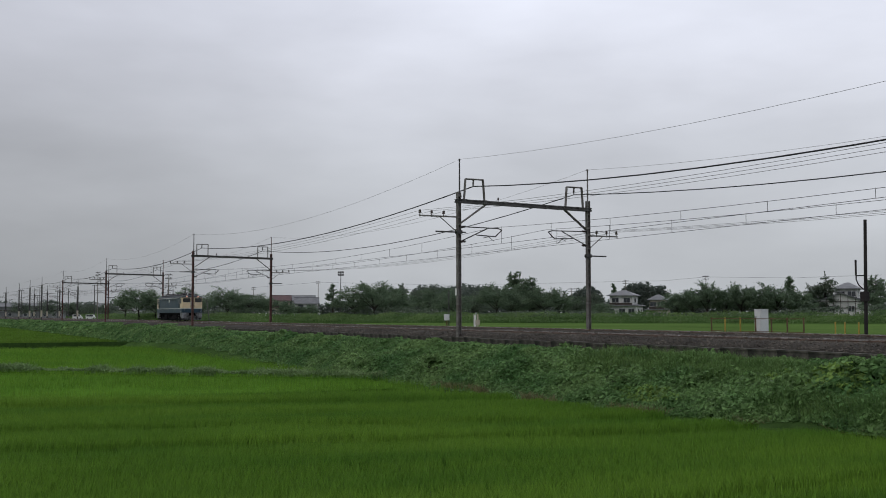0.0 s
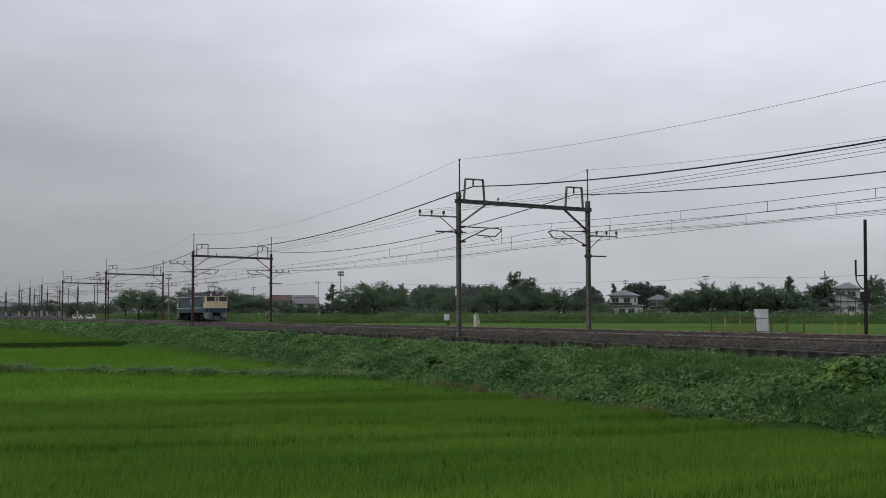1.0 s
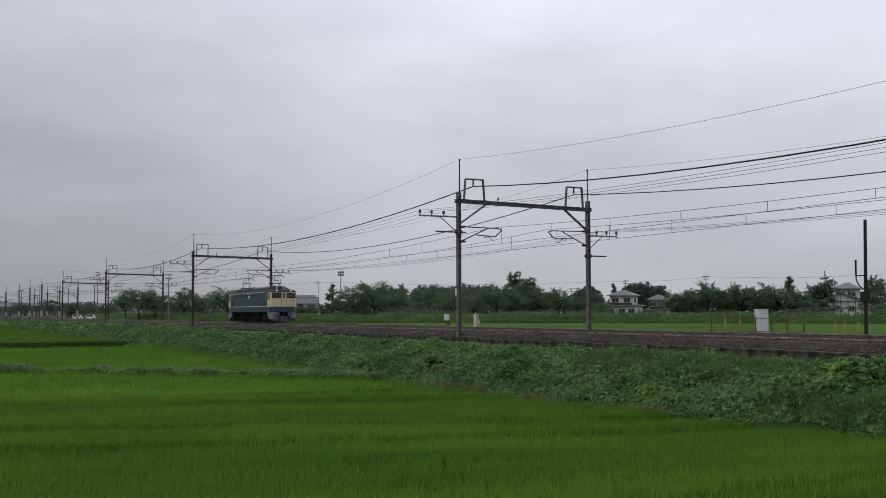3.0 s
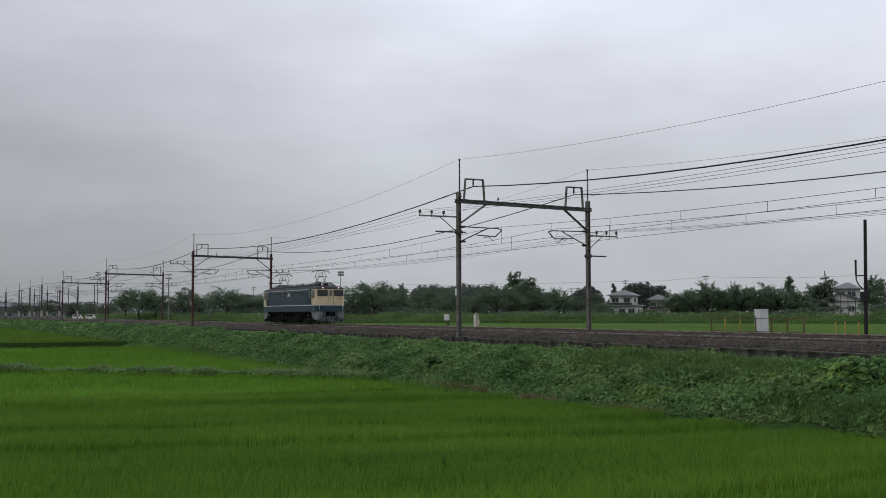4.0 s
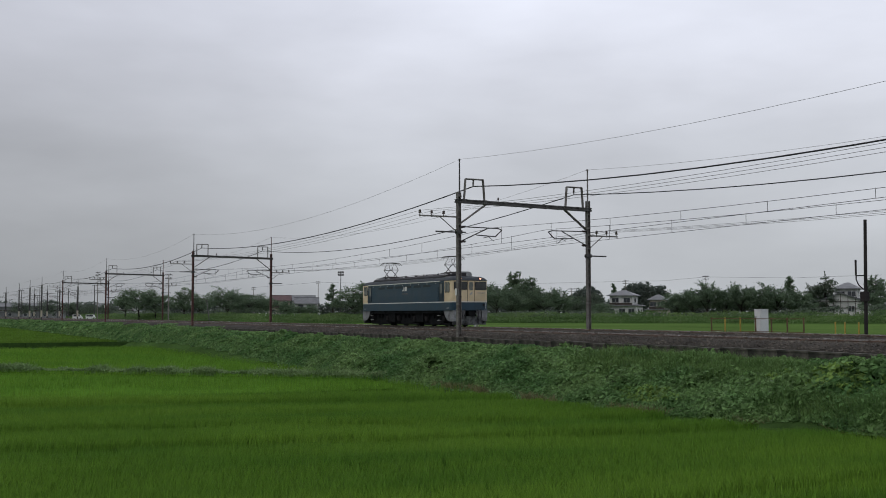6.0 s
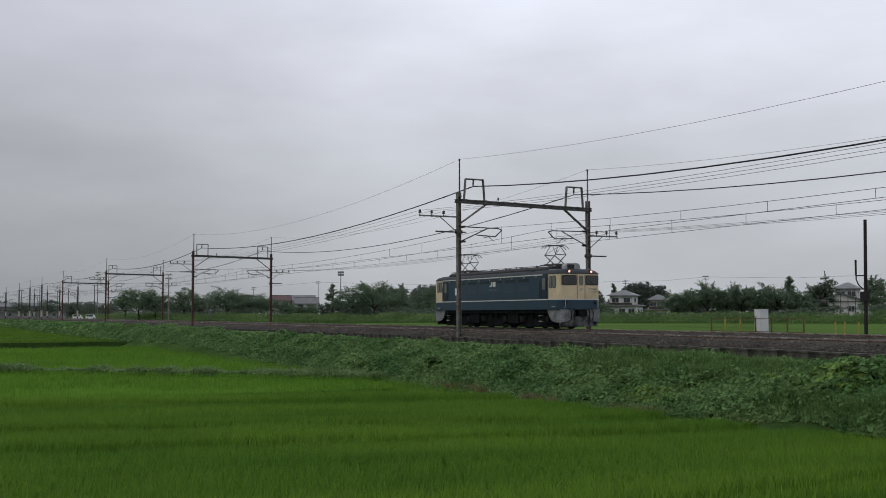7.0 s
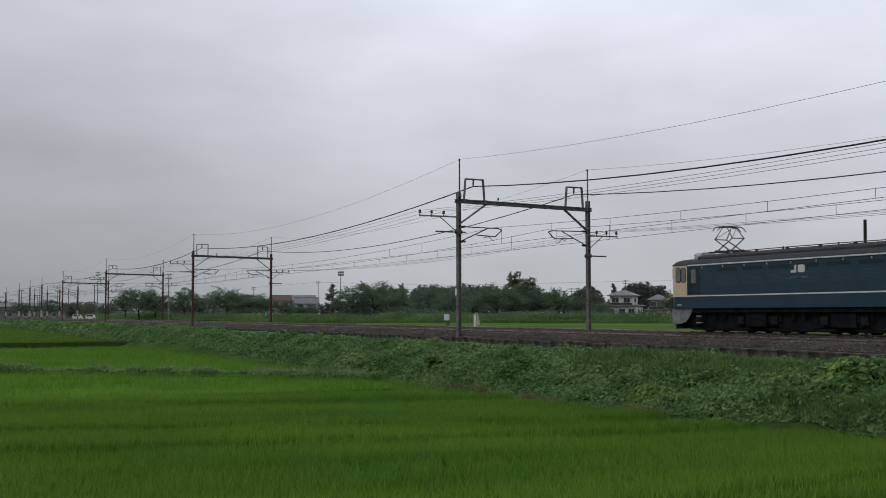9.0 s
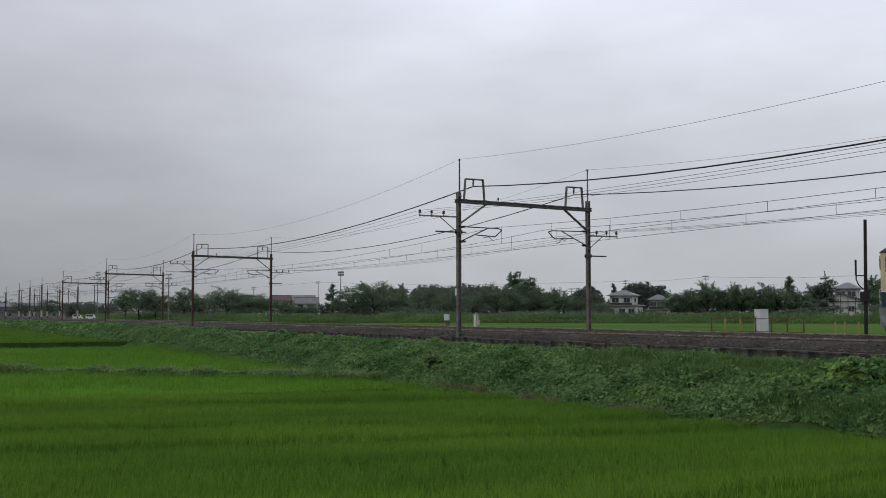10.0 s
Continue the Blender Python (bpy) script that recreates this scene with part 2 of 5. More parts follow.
def tube(bm, a, b, r, r2=None, seg=8):
    """A round bar from a to b, tapering from r to r2."""
    a, b = Vector(a), Vector(b)
    d = (b - a).normalized()
    s = d.orthogonal().normalized()
    t = d.cross(s)
    r2 = r if r2 is None else r2
    rings = []
    for p, q in ((a, r), (b, r2)):
        rings.append([bm.verts.new(p + (s * math.cos(k * math.tau / seg) + t * math.sin(k * math.tau / seg)) * q) for k in range(seg)])
    for k in range(seg):
        bm.faces.new((rings[0][k], rings[0][(k + 1) % seg], rings[1][(k + 1) % seg], rings[1][k]))
    bm.faces.new(rings[0][::-1])
    bm.faces.new(rings[1])


def bent(bm, points, r, seg=6):
    for a, b in zip(points, points[1:]):
        tube(bm, a, b, r, seg=seg)


def slab(bm, outline, axis, lo, hi):
    """A flat outline in the two other axes, given thickness along axis ('x', 'y' or 'z')."""
    def at(u, v, w):
        return {"x": (w, u, v), "y": (u, w, v), "z": (u, v, w)}[axis]
    a = [bm.verts.new(at(u, v, lo)) for u, v in outline]
    b = [bm.verts.new(at(u, v, hi)) for u, v in outline]
    n = len(a)
    bm.faces.new(a)
    bm.faces.new(b[::-1])
    for k in range(n):
        bm.faces.new((a[k], a[(k + 1) % n], b[(k + 1) % n], b[k]))


def rounded(u0, u1, v0, v1, r, seg=4):
    """A rectangle's outline with round corners."""
    out = []
    for cu, cv, a0 in ((u1 - r, v1 - r, 0), (u0 + r, v1 - r, 90), (u0 + r, v0 + r, 180), (u1 - r, v0 + r, 270)):
        for k in range(seg + 1):
            a = radians(a0 + 90 * k / seg)
            out.append((cu + r * math.cos(a), cv + r * math.sin(a)))
    return out


def soften(bm, width, seg=2):
    bmesh.ops.bevel(bm, geom=[e for e in bm.edges if len(e.link_faces) == 2 and e.calc_face_angle(0) > 0.5], offset=width, segments=seg, affect="EDGES", clamp_overlap=True)


def part(name, bm, material, parent=None, label="", smooth=False):
    """Links a bmesh as one mesh object, under a thing if one is given."""
    bmesh.ops.recalc_face_normals(bm, faces=bm.faces)
    me = bpy.data.meshes.new(name)
    bm.to_mesh(me)
    bm.free()
    me.materials.append(M[material])
    if smooth:
        for p in me.polygons:
            p.use_smooth = True
    ob = new(name, me)
    ob.parent = parent
    if label:
        tagged(ob, label)
    return ob


def soup(name, verts, faces, material, parent=None):
    """One mesh from arrays of corners (n x 3) and faces (m x k)."""
    me = bpy.data.meshes.new(name)
    me.from_pydata([tuple(v) for v in verts.tolist()], [], [tuple(f) for f in faces.tolist()])
    me.materials.append(M[material])
    ob = new(name, me)
    ob.parent = parent
    return ob


def thing(name, m, label, category, group="", kind=""):
    ob = new(name)
    ob.empty_display_size = 0.3
    ob.matrix_basis = m
    return tagged(ob, label, category, group, kind)


def tuft_soup(name, x, y, z, h, w, material, rng, label, lean=0.35, category="grass"):
    """Upright blades, one bent pair of faces each."""
    n = len(x)
    a = rng.random(n) * math.tau
    la, ll = rng.random(n) * math.tau, h * lean * rng.random(n)
    cx, cy = np.cos(a) * w / 2, np.sin(a) * w / 2
    lx, ly = np.cos(la) * ll, np.sin(la) * ll
    v = np.empty((n, 5, 3))
    v[:, 0] = np.stack([x - cx, y - cy, z], 1)
    v[:, 1] = np.stack([x + cx, y + cy, z], 1)
    v[:, 2] = np.stack([x + cx * 0.8 + lx * 0.4, y + cy * 0.8 + ly * 0.4, z + h * 0.6], 1)
    v[:, 3] = np.stack([x - cx * 0.8 + lx * 0.4, y - cy * 0.8 + ly * 0.4, z + h * 0.6], 1)
    v[:, 4] = np.stack([x + lx, y + ly, z + h], 1)
    k = (np.arange(n) * 5)[:, None]
    f = np.concatenate([np.concatenate([k, k + 1, k + 2], 1), np.concatenate([k, k + 2, k + 3], 1), np.concatenate([k + 3, k + 2, k + 4], 1)])
    ob = soup(name, v.reshape(-1, 3), f, material)
    tagged(ob, label, category, kind="stuff")
    return ob


def leaf_quads(o, size, rng, material, name, parent, flat=0.5, label="", kind="", tilt=0.0):
    """Small bent leaves at the places o; tilt: the rise of the slope that they lie on, in radians."""
    n = len(o)
    u = rng.normal(0, 1, (n, 3))
    u[:, 2] *= flat
    u /= np.linalg.norm(u, axis=1)[:, None]
    w = rng.normal(0, 1, (n, 3))
    w[:, 2] *= flat
    w -= u * (u * w).sum(1)[:, None]
    w /= np.linalg.norm(w, axis=1)[:, None]
    if tilt:
        c, s = math.cos(tilt), math.sin(tilt)
        for q in (u, w):
            q[:, 1], q[:, 2] = q[:, 1] * c - q[:, 2] * s, q[:, 1] * s + q[:, 2] * c
    sz = size[:, None]
    up = np.cross(u, w)
    v = np.empty((n, 4, 3))
    v[:, 0], v[:, 1] = o - u * sz, o - w * sz * 0.62 + up * sz * 0.15
    v[:, 2], v[:, 3] = o + u * sz, o + w * sz * 0.62 + up * sz * 0.15
    k = (np.arange(n) * 4)[:, None]
    f = np.concatenate([np.concatenate([k, k + 1, k + 2], 1), np.concatenate([k, k + 2, k + 3], 1)])
    ob = soup(name, v.reshape(-1, 3), f, material, parent)
    if label:
        tagged(ob, label)
    if kind:
        tagged(ob, kind=kind)
    return ob


# ---- ground ----
NEAR_TRACK, FAR_TRACK = 30.8, 34.615
SOIL = -2.85


def hills(x, y, s, seed=0.0):
    return noise.noise(Vector((x * s, y * s, seed)))


# across the line: distance from the camera's side, height
PROFILE = ((-420.0, SOIL), (-60.0, SOIL), (-1.6, SOIL), (22.0, SOIL), (22.8, -2.58), (23.7, -2.05), (25.0, -1.5), (26.4, -1.05), (27.2, -0.86), (28.0, -0.84),
           (38.4, -0.75), (39.4, -0.8), (43.0, -1.0), (60.0, -1.1), (118.0, -1.1), (180.0, -0.7), (600.0, 0.0), (1500.0, 1.0), (4200.0, 1.0))


def section(y):
    for (a, za), (b, zb) in zip(PROFILE, PROFILE[1:]):
        if y <= b:
            return za + (zb - za) * (y - a) / (b - a)
    return PROFILE[-1][1]


def build_ground():
    ys = [-420, -200, -120, -60, -30, -15, -5, 0, 5, 10, 14, 17, 19, 20.5, 22.0, 22.4, 22.8, 23.2, 23.7, 24.3, 25, 25.7, 26.4, 27.2, 28, 30, 34, 37, 38.4, 39.4, 41, 43, 50, 60, 80, 100, 118, 140, 180, 260, 400, 600, 1000, 1500, 2500, 4200]
    xs = [-4200, -2500, -1500, -1000, -800, -650, -550, -450, -380, -320, -270, -230] + [-200 + 4 * k for k in range(60)] + [50, 80, 120, 200, 400, 900, 2000, 4200]
    bm = bmesh.new()
    grid = []
    for x in xs:
        row = []
        for y in ys:
            z = section(y)
            if 21 < y < 27:
                z += 0.12 * hills(x, y, 0.35)
            row.append(bm.verts.new((x, y, z)))
        grid.append(row)
    for a, b in zip(grid, grid[1:]):
        for k in range(len(ys) - 1):
            bm.faces.new((a[k], b[k], b[k + 1], a[k + 1]))
    ob = part("ground", bm, "meadow", smooth=True)
    tagged(ob, "green farmland with a low railway embankment", "ground", kind="structure")


build_ground()


def build_ballast():
    bm = bmesh.new()
    outline = [(28.35, -0.84), (28.35, -0.46), (29.2, -0.20), (32.3, -0.17), (33.0, -0.09), (36.2, -0.09), (37.6, -0.5), (38.2, -0.76)]
    xs = [-1500, -900, -600, -400, -300] + [-240 + 3 * k for k in range(88)] + [30, 60, 120, 400]
    rows = [[bm.verts.new((x, y, z + (0.03 * hills(x, y, 1.1) if 28.4 < y < 38 else 0))) for y, z in outline] for x in xs]
    for a, b in zip(rows, rows[1:]):
        for k in range(len(outline) - 1):
            bm.faces.new((a[k], b[k], b[k + 1], a[k + 1]))
    bed = part("ballast_bed", bm, "ballast", smooth=True)
    tagged(bed, "brown-grey crushed stone ballast under two tracks", "ballast", kind="structure")
    rng = np.random.default_rng(5)
    n = 25000
    x = -95 + 100 * rng.random(n) ** 0.8
    y = 28.4 + 8.6 * rng.random(n) ** 1.3
    z = np.interp(y, [o[0] for o in outline[1:]], [o[1] for o in outline[1:]]) + 0.012
    r = 0.026 + 0.05 * rng.random(n) ** 1.5
    base = np.array([(1, 0, 0), (-1, 0, 0), (0, 1, 0), (0, -1, 0), (0, 0, 1), (0, 0, -1)], float)
    v = base[None] * (0.6 + 0.7 * rng.random((n, 6, 1))) * r[:, None, None]
    a = rng.random(n) * math.tau
    c, s = np.cos(a)[:, None], np.sin(a)[:, None]
    vx, vy = v[:, :, 0] * c - v[:, :, 1] * s, v[:, :, 0] * s + v[:, :, 1] * c
    v = np.stack([vx + x[:, None], vy + y[:, None], v[:, :, 2] + z[:, None]], 2).reshape(-1, 3)
    f = np.array([(0, 2, 4), (2, 1, 4), (1, 3, 4), (3, 0, 4), (2, 0, 5), (1, 2, 5), (3, 1, 5), (0, 3, 5)])
    f = (f[None] + (np.arange(n) * 6)[:, None, None]).reshape(-1, 3)
    ob = soup("loose_ballast", v, f, "stone")
    tagged(ob, "loose brown-grey ballast stones along the track shoulder", "stones", kind="stuff")


build_ballast()


def build_tracks():
    for name, yc, drop in (("railway_track", NEAR_TRACK, -0.09), ("railway_track", FAR_TRACK, 0.0)):
        t = thing(name, pose(0, yc, drop), "steel railway track on concrete sleepers and ballast", "railway track", "railway tracks", "structure")
        for side in (-0.5335, 0.5335):
            bm = bmesh.new()
            for x0, x1 in ((-1500, -500), (-500, -200), (-200, -100), (-100, 0), (0, 200)):
                sec = [(-0.065, -0.153), (0.065, -0.153), (0.06, -0.135), (0.01, -0.12), (0.01, -0.05), (0.032, -0.04), (0.032, -0.006), (-0.032, -0.006), (-0.032, -0.04), (-0.01, -0.05), (-0.01, -0.12), (-0.06, -0.135)]
                slab(bm, [(side + u, w) for u, w in sec], "x", x0, x1)
            rail = part("rail", bm, "rail", t)
            bm = bmesh.new()
            for x0, x1 in ((-1500, -300), (-300, 200)):
                box(bm, x0, x1, side - 0.03, side + 0.03, -0.008, 0.0)
            part("rail_head", bm, "rail_head", rail, "worn shiny running surface")
        bm = bmesh.new()
        for k in range(330):
            x = 30 - 0.62 * k
            box(bm, x - 0.12, x + 0.12, -1.0, 1.0, -0.34, -0.156)
        ob = part("sleepers", bm, "sleeper", t)
        tagged(ob, kind="stuff")


build_tracks()


def build_trough():
    """The concrete kerb and cable trough along the ballast's foot."""
    t = thing("cable_trough", pose(0, 0, 0), "stained grey concrete cable trough along the ballast", "cable trough", kind="structure")
    rng = random.Random(3)
    unit = {}
    for k in range(4):
        bm = bmesh.new()
        box(bm, -0.745, 0.745, 28.02, 28.34, -0.9, -0.52)
        box(bm, -0.742, 0.742, 27.99, 28.345, -0.515, -0.452)
        soften(bm, 0.012, 1)
        ob = part("trough_block", bm, "concrete", t)
        unit[k] = ob.data
        ob.location = (2 + 1.5 * k, rng.uniform(-0.012, 0.012), rng.uniform(-0.02, 0.02))
    for k in range(4, 130):
        ob = new("trough_block", unit[k % 4])
        ob.parent = t
        ob.location = (8 - 1.5 * k, rng.uniform(-0.015, 0.015), rng.uniform(-0.025, 0.02))


build_trough()


# ---- overhead line ----
NEAR_POLE, FAR_POLE = 28.55, 37.6
# along the line: the portals, the one beyond the camera first
PORTALS = (9.7, -54.38, -118.4, -176.3, -229.1, -268.0, -297.0, -327.0, -368.0, -430.0)


def batten_pole(parent, y, z0, z1, width, material, label):
    """Two channels laced with flat battens."""
    bm = bmesh.new()
    h = width / 2
    sec = [(-h, -h), (h, -h), (h, -h + 0.03), (0.012, -h + 0.03), (0.012, h - 0.03), (h, h - 0.03), (h, h), (-h, h), (-h, h - 0.03), (-0.012, h - 0.03), (-0.012, -h + 0.03), (-h, -h + 0.03)]
    slab(bm, [(u, y + v) for u, v in sec], "z", z0, z1)
    me = part("pole", bm, material, parent, label)
    data = None
    z = z0 + 0.25
    while z < z1 - 0.1:
        if data is None:
            bm = bmesh.new()
            box(bm, -h - 0.004, h + 0.004, -h - 0.004, h + 0.004, 0, 0.09)
            ob = part("batten", bm, material, me)
            data = ob.data
        else:
            ob = new("batten", data)
            ob.parent = me
        ob.location = (0, y, z)
        z += 0.42
    return me


def pin_insulator(parent, y, z, h=0.30):
    bm = bmesh.new()
    tube(bm, (0, y, z - 0.1), (0, y, z + h), 0.022, seg=6)
    for k in range(3):
        tube(bm, (0, y, z + h * (0.34 + 0.22 * k)), (0, y, z + h * (0.52 + 0.22 * k)), 0.115 - 0.018 * k, 0.06, seg=10)
    part("insulator", bm, "insulator", parent)


def build_portal(steel, label, splay):
    t = thing("catenary_portal", pose(PORTALS[1], 0, 0), label, "catenary portal", "catenary portals along the line")
    batten_pole(t, NEAR_POLE, -0.95, 7.95, 0.225, steel, "battened steel pole")
    batten_pole(t, FAR_POLE, -0.85, 7.85, 0.225, steel, "battened steel pole")
    for y, z, top, pl in ((NEAR_POLE + 0.06, 7.6, 9.86, "steel_dark"), (FAR_POLE, 7.5, 9.78, steel)):
        bm = bmesh.new()
        tube(bm, (0, y, z), (0, y, top), 0.05, 0.04)
        tube(bm, (0, y, top - 0.03), (0, y, top + 0.06), 0.07, 0.05)
        box(bm, -0.09, 0.09, y - 0.09, y + 0.09, z + 0.05, z + 0.16)
        part("mast", bm, pl, t, "slim ground-wire mast")
    # main beam of two angles with lacing
    bm = bmesh.new()
    for s in (-1, 1):
        slab(bm, [(NEAR_POLE - 0.2, 7.33), (FAR_POLE + 0.22, 7.20), (FAR_POLE + 0.22, 7.30), (NEAR_POLE - 0.2, 7.43)], "x", s * 0.13 - 0.02, s * 0.13 + 0.02)
        slab(bm, [(NEAR_POLE - 0.2, 7.50), (FAR_POLE + 0.22, 7.37), (FAR_POLE + 0.22, 7.42), (NEAR_POLE - 0.2, 7.55)], "x", s * 0.13 - 0.02, s * 0.13 + 0.02)
    slab(bm, [(NEAR_POLE - 0.2, 7.34), (FAR_POLE + 0.22, 7.21), (FAR_POLE + 0.22, 7.41), (NEAR_POLE - 0.2, 7.54)], "x", -0.06, 0.06)
    for k in range(19):
        y = NEAR_POLE + 0.25 + k * 0.48
        z = 7.33 - 0.0143 * (y - NEAR_POLE)
        box(bm, -0.14, 0.14, y - 0.11, y + 0.11, z, z + 0.21)
    part("beam", bm, "steel_dark", t, "dark laced steel beam")
    # feeder hoops standing on the beam
    for y0, y1, z0, top, hang in ((28.95, 30.22, 7.45, 8.76, 29.52), (36.0, 37.2, 7.32, 8.66, 36.58)):
        bm = bmesh.new()
        for s in (-0.05, 0.05):
            bent(bm, [(s, y0 - splay, z0), (s, y0 + splay, top), (s, y1 - splay, top), (s, y1 + splay, z0)], 0.045)
        box(bm, -0.09, 0.09, y0 - 0.16, y0 + 0.1, z0 - 0.02, z0 + 0.12)
        box(bm, -0.09, 0.09, y1 - 0.06, y1 + 0.2, z0 - 0.04, z0 + 0.10)
        hoop = part("feeder_hoop", bm, "pole_grey", t, "grey steel hoop that carries the feeder")
        bm = bmesh.new()
        for k in range(4):
            tube(bm, (0, hang, top - 0.06 - 0.085 * k), (0, hang, top - 0.12 - 0.085 * k), 0.07, 0.045, seg=8)
        tube(bm, (0, hang, top - 0.03), (0, hang, top - 0.42), 0.02, seg=6)
        part("insulator", bm, "insulator", hoop)
    # a lone pin on the beam
    bm = bmesh.new()
    box(bm, -0.05, 0.05, 30.62, 31.35, 7.44, 7.52)
    tube(bm, (0, 31.2, 7.5), (0, 31.2, 7.78), 0.02, seg=6)
    tube(bm, (0, 31.2, 7.62), (0, 31.2, 7.74), 0.06, 0.04, seg=8)
    part("beam_pin", bm, "insulator", t)
    # knee braces
    for a, b in (((0, NEAR_POLE + 0.05, 6.1), (0, 30.45, 7.36)), ((0, FAR_POLE - 0.05, 6.0), (0, 35.85, 7.26))):
        bm = bmesh.new()
        for s in (-0.07, 0.07):
            tube(bm, (s, a[1], a[2]), (s, b[1], b[2]), 0.042, seg=6)
        part("knee_brace", bm, "pole_grey", t)
    # crossarms for the signal wires
    for y0, y1, z, ins, br in ((26.0, NEAR_POLE, 6.52, (26.05, 26.8, 27.57), (28.45, 5.62, 27.3)), (FAR_POLE, 39.85, 5.72, (38.25, 39.0, 39.75), (37.7, 4.9, 38.7))):
        bm = bmesh.new()
        box(bm, -0.04, 0.04, y0, y1, z - 0.06, z + 0.02)
        tube(bm, (0, br[0], br[1]), (0, br[2], z - 0.03), 0.028, seg=6)
        arm = part("crossarm", bm, "pole_grey", t)
        for y in ins:
            pin_insulator(arm, y, z + 0.02)
    for y0, y1, z in ((27.05, 29.0, 5.62), (37.35, 38.95, 4.44)):
        bm = bmesh.new()
        tube(bm, (0, y0, z), (0, y1, z), 0.045)
        box(bm, -0.16, 0.16, (NEAR_POLE if y0 < 30 else FAR_POLE) - 0.16, (NEAR_POLE if y0 < 30 else FAR_POLE) + 0.16, z - 0.1, z + 0.1)
        part("spare_arm", bm, "steel_dark", t)
    # pipe cantilevers over each track
    for yp, s in ((NEAR_POLE, 1), (FAR_POLE, -1)):
        bm = bmesh.new()
        zt, zb, far = 5.95, 5.08, 2.9
        bent(bm, [(0, yp + s * 0.12, zt), (0, yp + s * (far - 0.25), zt - 0.03), (0, yp + s * far, zt - 0.12), (0, yp + s * (far - 0.45), zt - 0.52), (0, yp + s * (far - 1.75), zt - 0.46)], 0.034)
        tube(bm, (0, yp + s * 0.12, zb), (0, yp + s * (far - 1.0), zt - 0.06), 0.034, seg=6)
        c = part("cantilever", bm, "steel_dark", t, "hinged pipe cantilever")
        bm = bmesh.new()
        bent(bm, [(0, yp + s * (far - 1.25), zt - 0.62), (0.05, yp + s * (far - 0.95), zt - 0.54), (0.1, yp + s * (far - 0.6), zt - 0.80)], 0.02)
        part("steady_arm", bm, "steel_dark", c)
        for z in (zt, zb):
            bm = bmesh.new()
            for k in range(4):
                y = yp + s * (0.2 + 0.07 * k)
                tube(bm, (0, y, z + 0.003 * k), (0, y + s * 0.035, z), 0.075, 0.05, seg=8)
            part("insulator", bm, "insulator", c)
    # small plates on the near pole
    bm = bmesh.new()
    box(bm, -0.16, 0.02, NEAR_POLE - 0.17, NEAR_POLE - 0.145, 1.95, 2.35)
    part("number_plate", bm, "white_tag", t, "small white enamel plate")
    return t


portal_grey = build_portal("pole_grey", "grey-brown steel catenary portal over both tracks", 0.05)
portal_brown = build_portal("pole_brown", "red-brown steel catenary portal over both tracks", 0.0)
portal_brown.matrix_basis = pose(PORTALS[2], 0, 0)
copy_thing(portal_grey, pose(PORTALS[0], 0, 0))
for px_ in PORTALS[3:5]:
    copy_thing(portal_brown, pose(px_, 0, 0))


def build_mast(x, y, top, side):
    """A single line pole with bracket arms and a pale guard round its foot."""
    t = thing("catenary_mast", pose(x, y, 0), "dark steel line mast with bracket arms", "catenary mast", "catenary masts along the line")
    bm = bmesh.new()
    slab(bm, [(-0.15, -0.15), (0.15, -0.15), (0.15, -0.11), (0.03, -0.11), (0.03, 0.11), (0.15, 0.11), (0.15, 0.15), (-0.15, 0.15), (-0.15, 0.11), (-0.03, 0.11), (-0.03, -0.11), (-0.15, -0.11)], "z", -0.95, top)
    pole = part("pole", bm, "steel_dark", t)
    bm = bmesh.new()
    tube(bm, (0, 0, top - 0.3), (0, 0, top + 1.9), 0.07, 0.05)
    part("mast_tip", bm, "steel_dark", t)
    bm = bmesh.new()
    tube(bm, (0, 0, 5.9), (0, side * 2.8, 5.95), 0.04, seg=6)
    tube(bm, (0, 0, 5.0), (0, side * 1.9, 5.9), 0.04, seg=6)
    part("cantilever", bm, "steel_dark", t)
    bm = bmesh.new()
    box(bm, -0.05, 0.05, min(0, -side * 2.2), max(0, -side * 2.2), 6.45, 6.55)
    part("crossarm", bm, "steel_dark", t)
    bm = bmesh.new()
    slab(bm, rounded(-0.2, 0.2, -0.2, 0.2, 0.08, 2), "z", 0.4, 1.9)
    part("guard_sleeve", bm, "plaster_beige", t, "pale guard sleeve")


for x_ in (-266.6, -293.6, -323.0, -367.0):
    build_mast(x_, NEAR_POLE, 7.9, 1)
for x_ in (-273.1, -307.6, -336.3, -372.4):
    build_mast(x_, FAR_POLE, 7.8, -1)


def wire(name, runs, r, material, label, category="wire", group="overhead wires"):
    """One cable; runs: lists of points."""
    cu = bpy.data.curves.new(name, "CURVE")
    cu.dimensions, cu.bevel_depth, cu.bevel_resolution = "3D", r, 1
    for pts in runs:
        sp = cu.splines.new("POLY")
        sp.points.add(len(pts) - 1)
        for q, c in zip(sp.points, pts):
            q.co = (*c, 1)
    cu.materials.append(M[material])
    return tagged(new(name, cu), label, category, group)


def sagging(y, z, sag, rest=None, n=16):
    """A cable hung from portal to portal; rest: the sag past the first span."""
    pts = []
    for a, b in zip(PORTALS, PORTALS[1:]):
        sg = sag if rest is None or a > 0 else rest
        for k in range(n):
            u = k / n
            pts.append((a + (b - a) * u, y, z - sg * ((a - b) / 64) ** 2 * 4 * u * (1 - u)))
    pts.append((PORTALS[-1], y, z))
    return pts


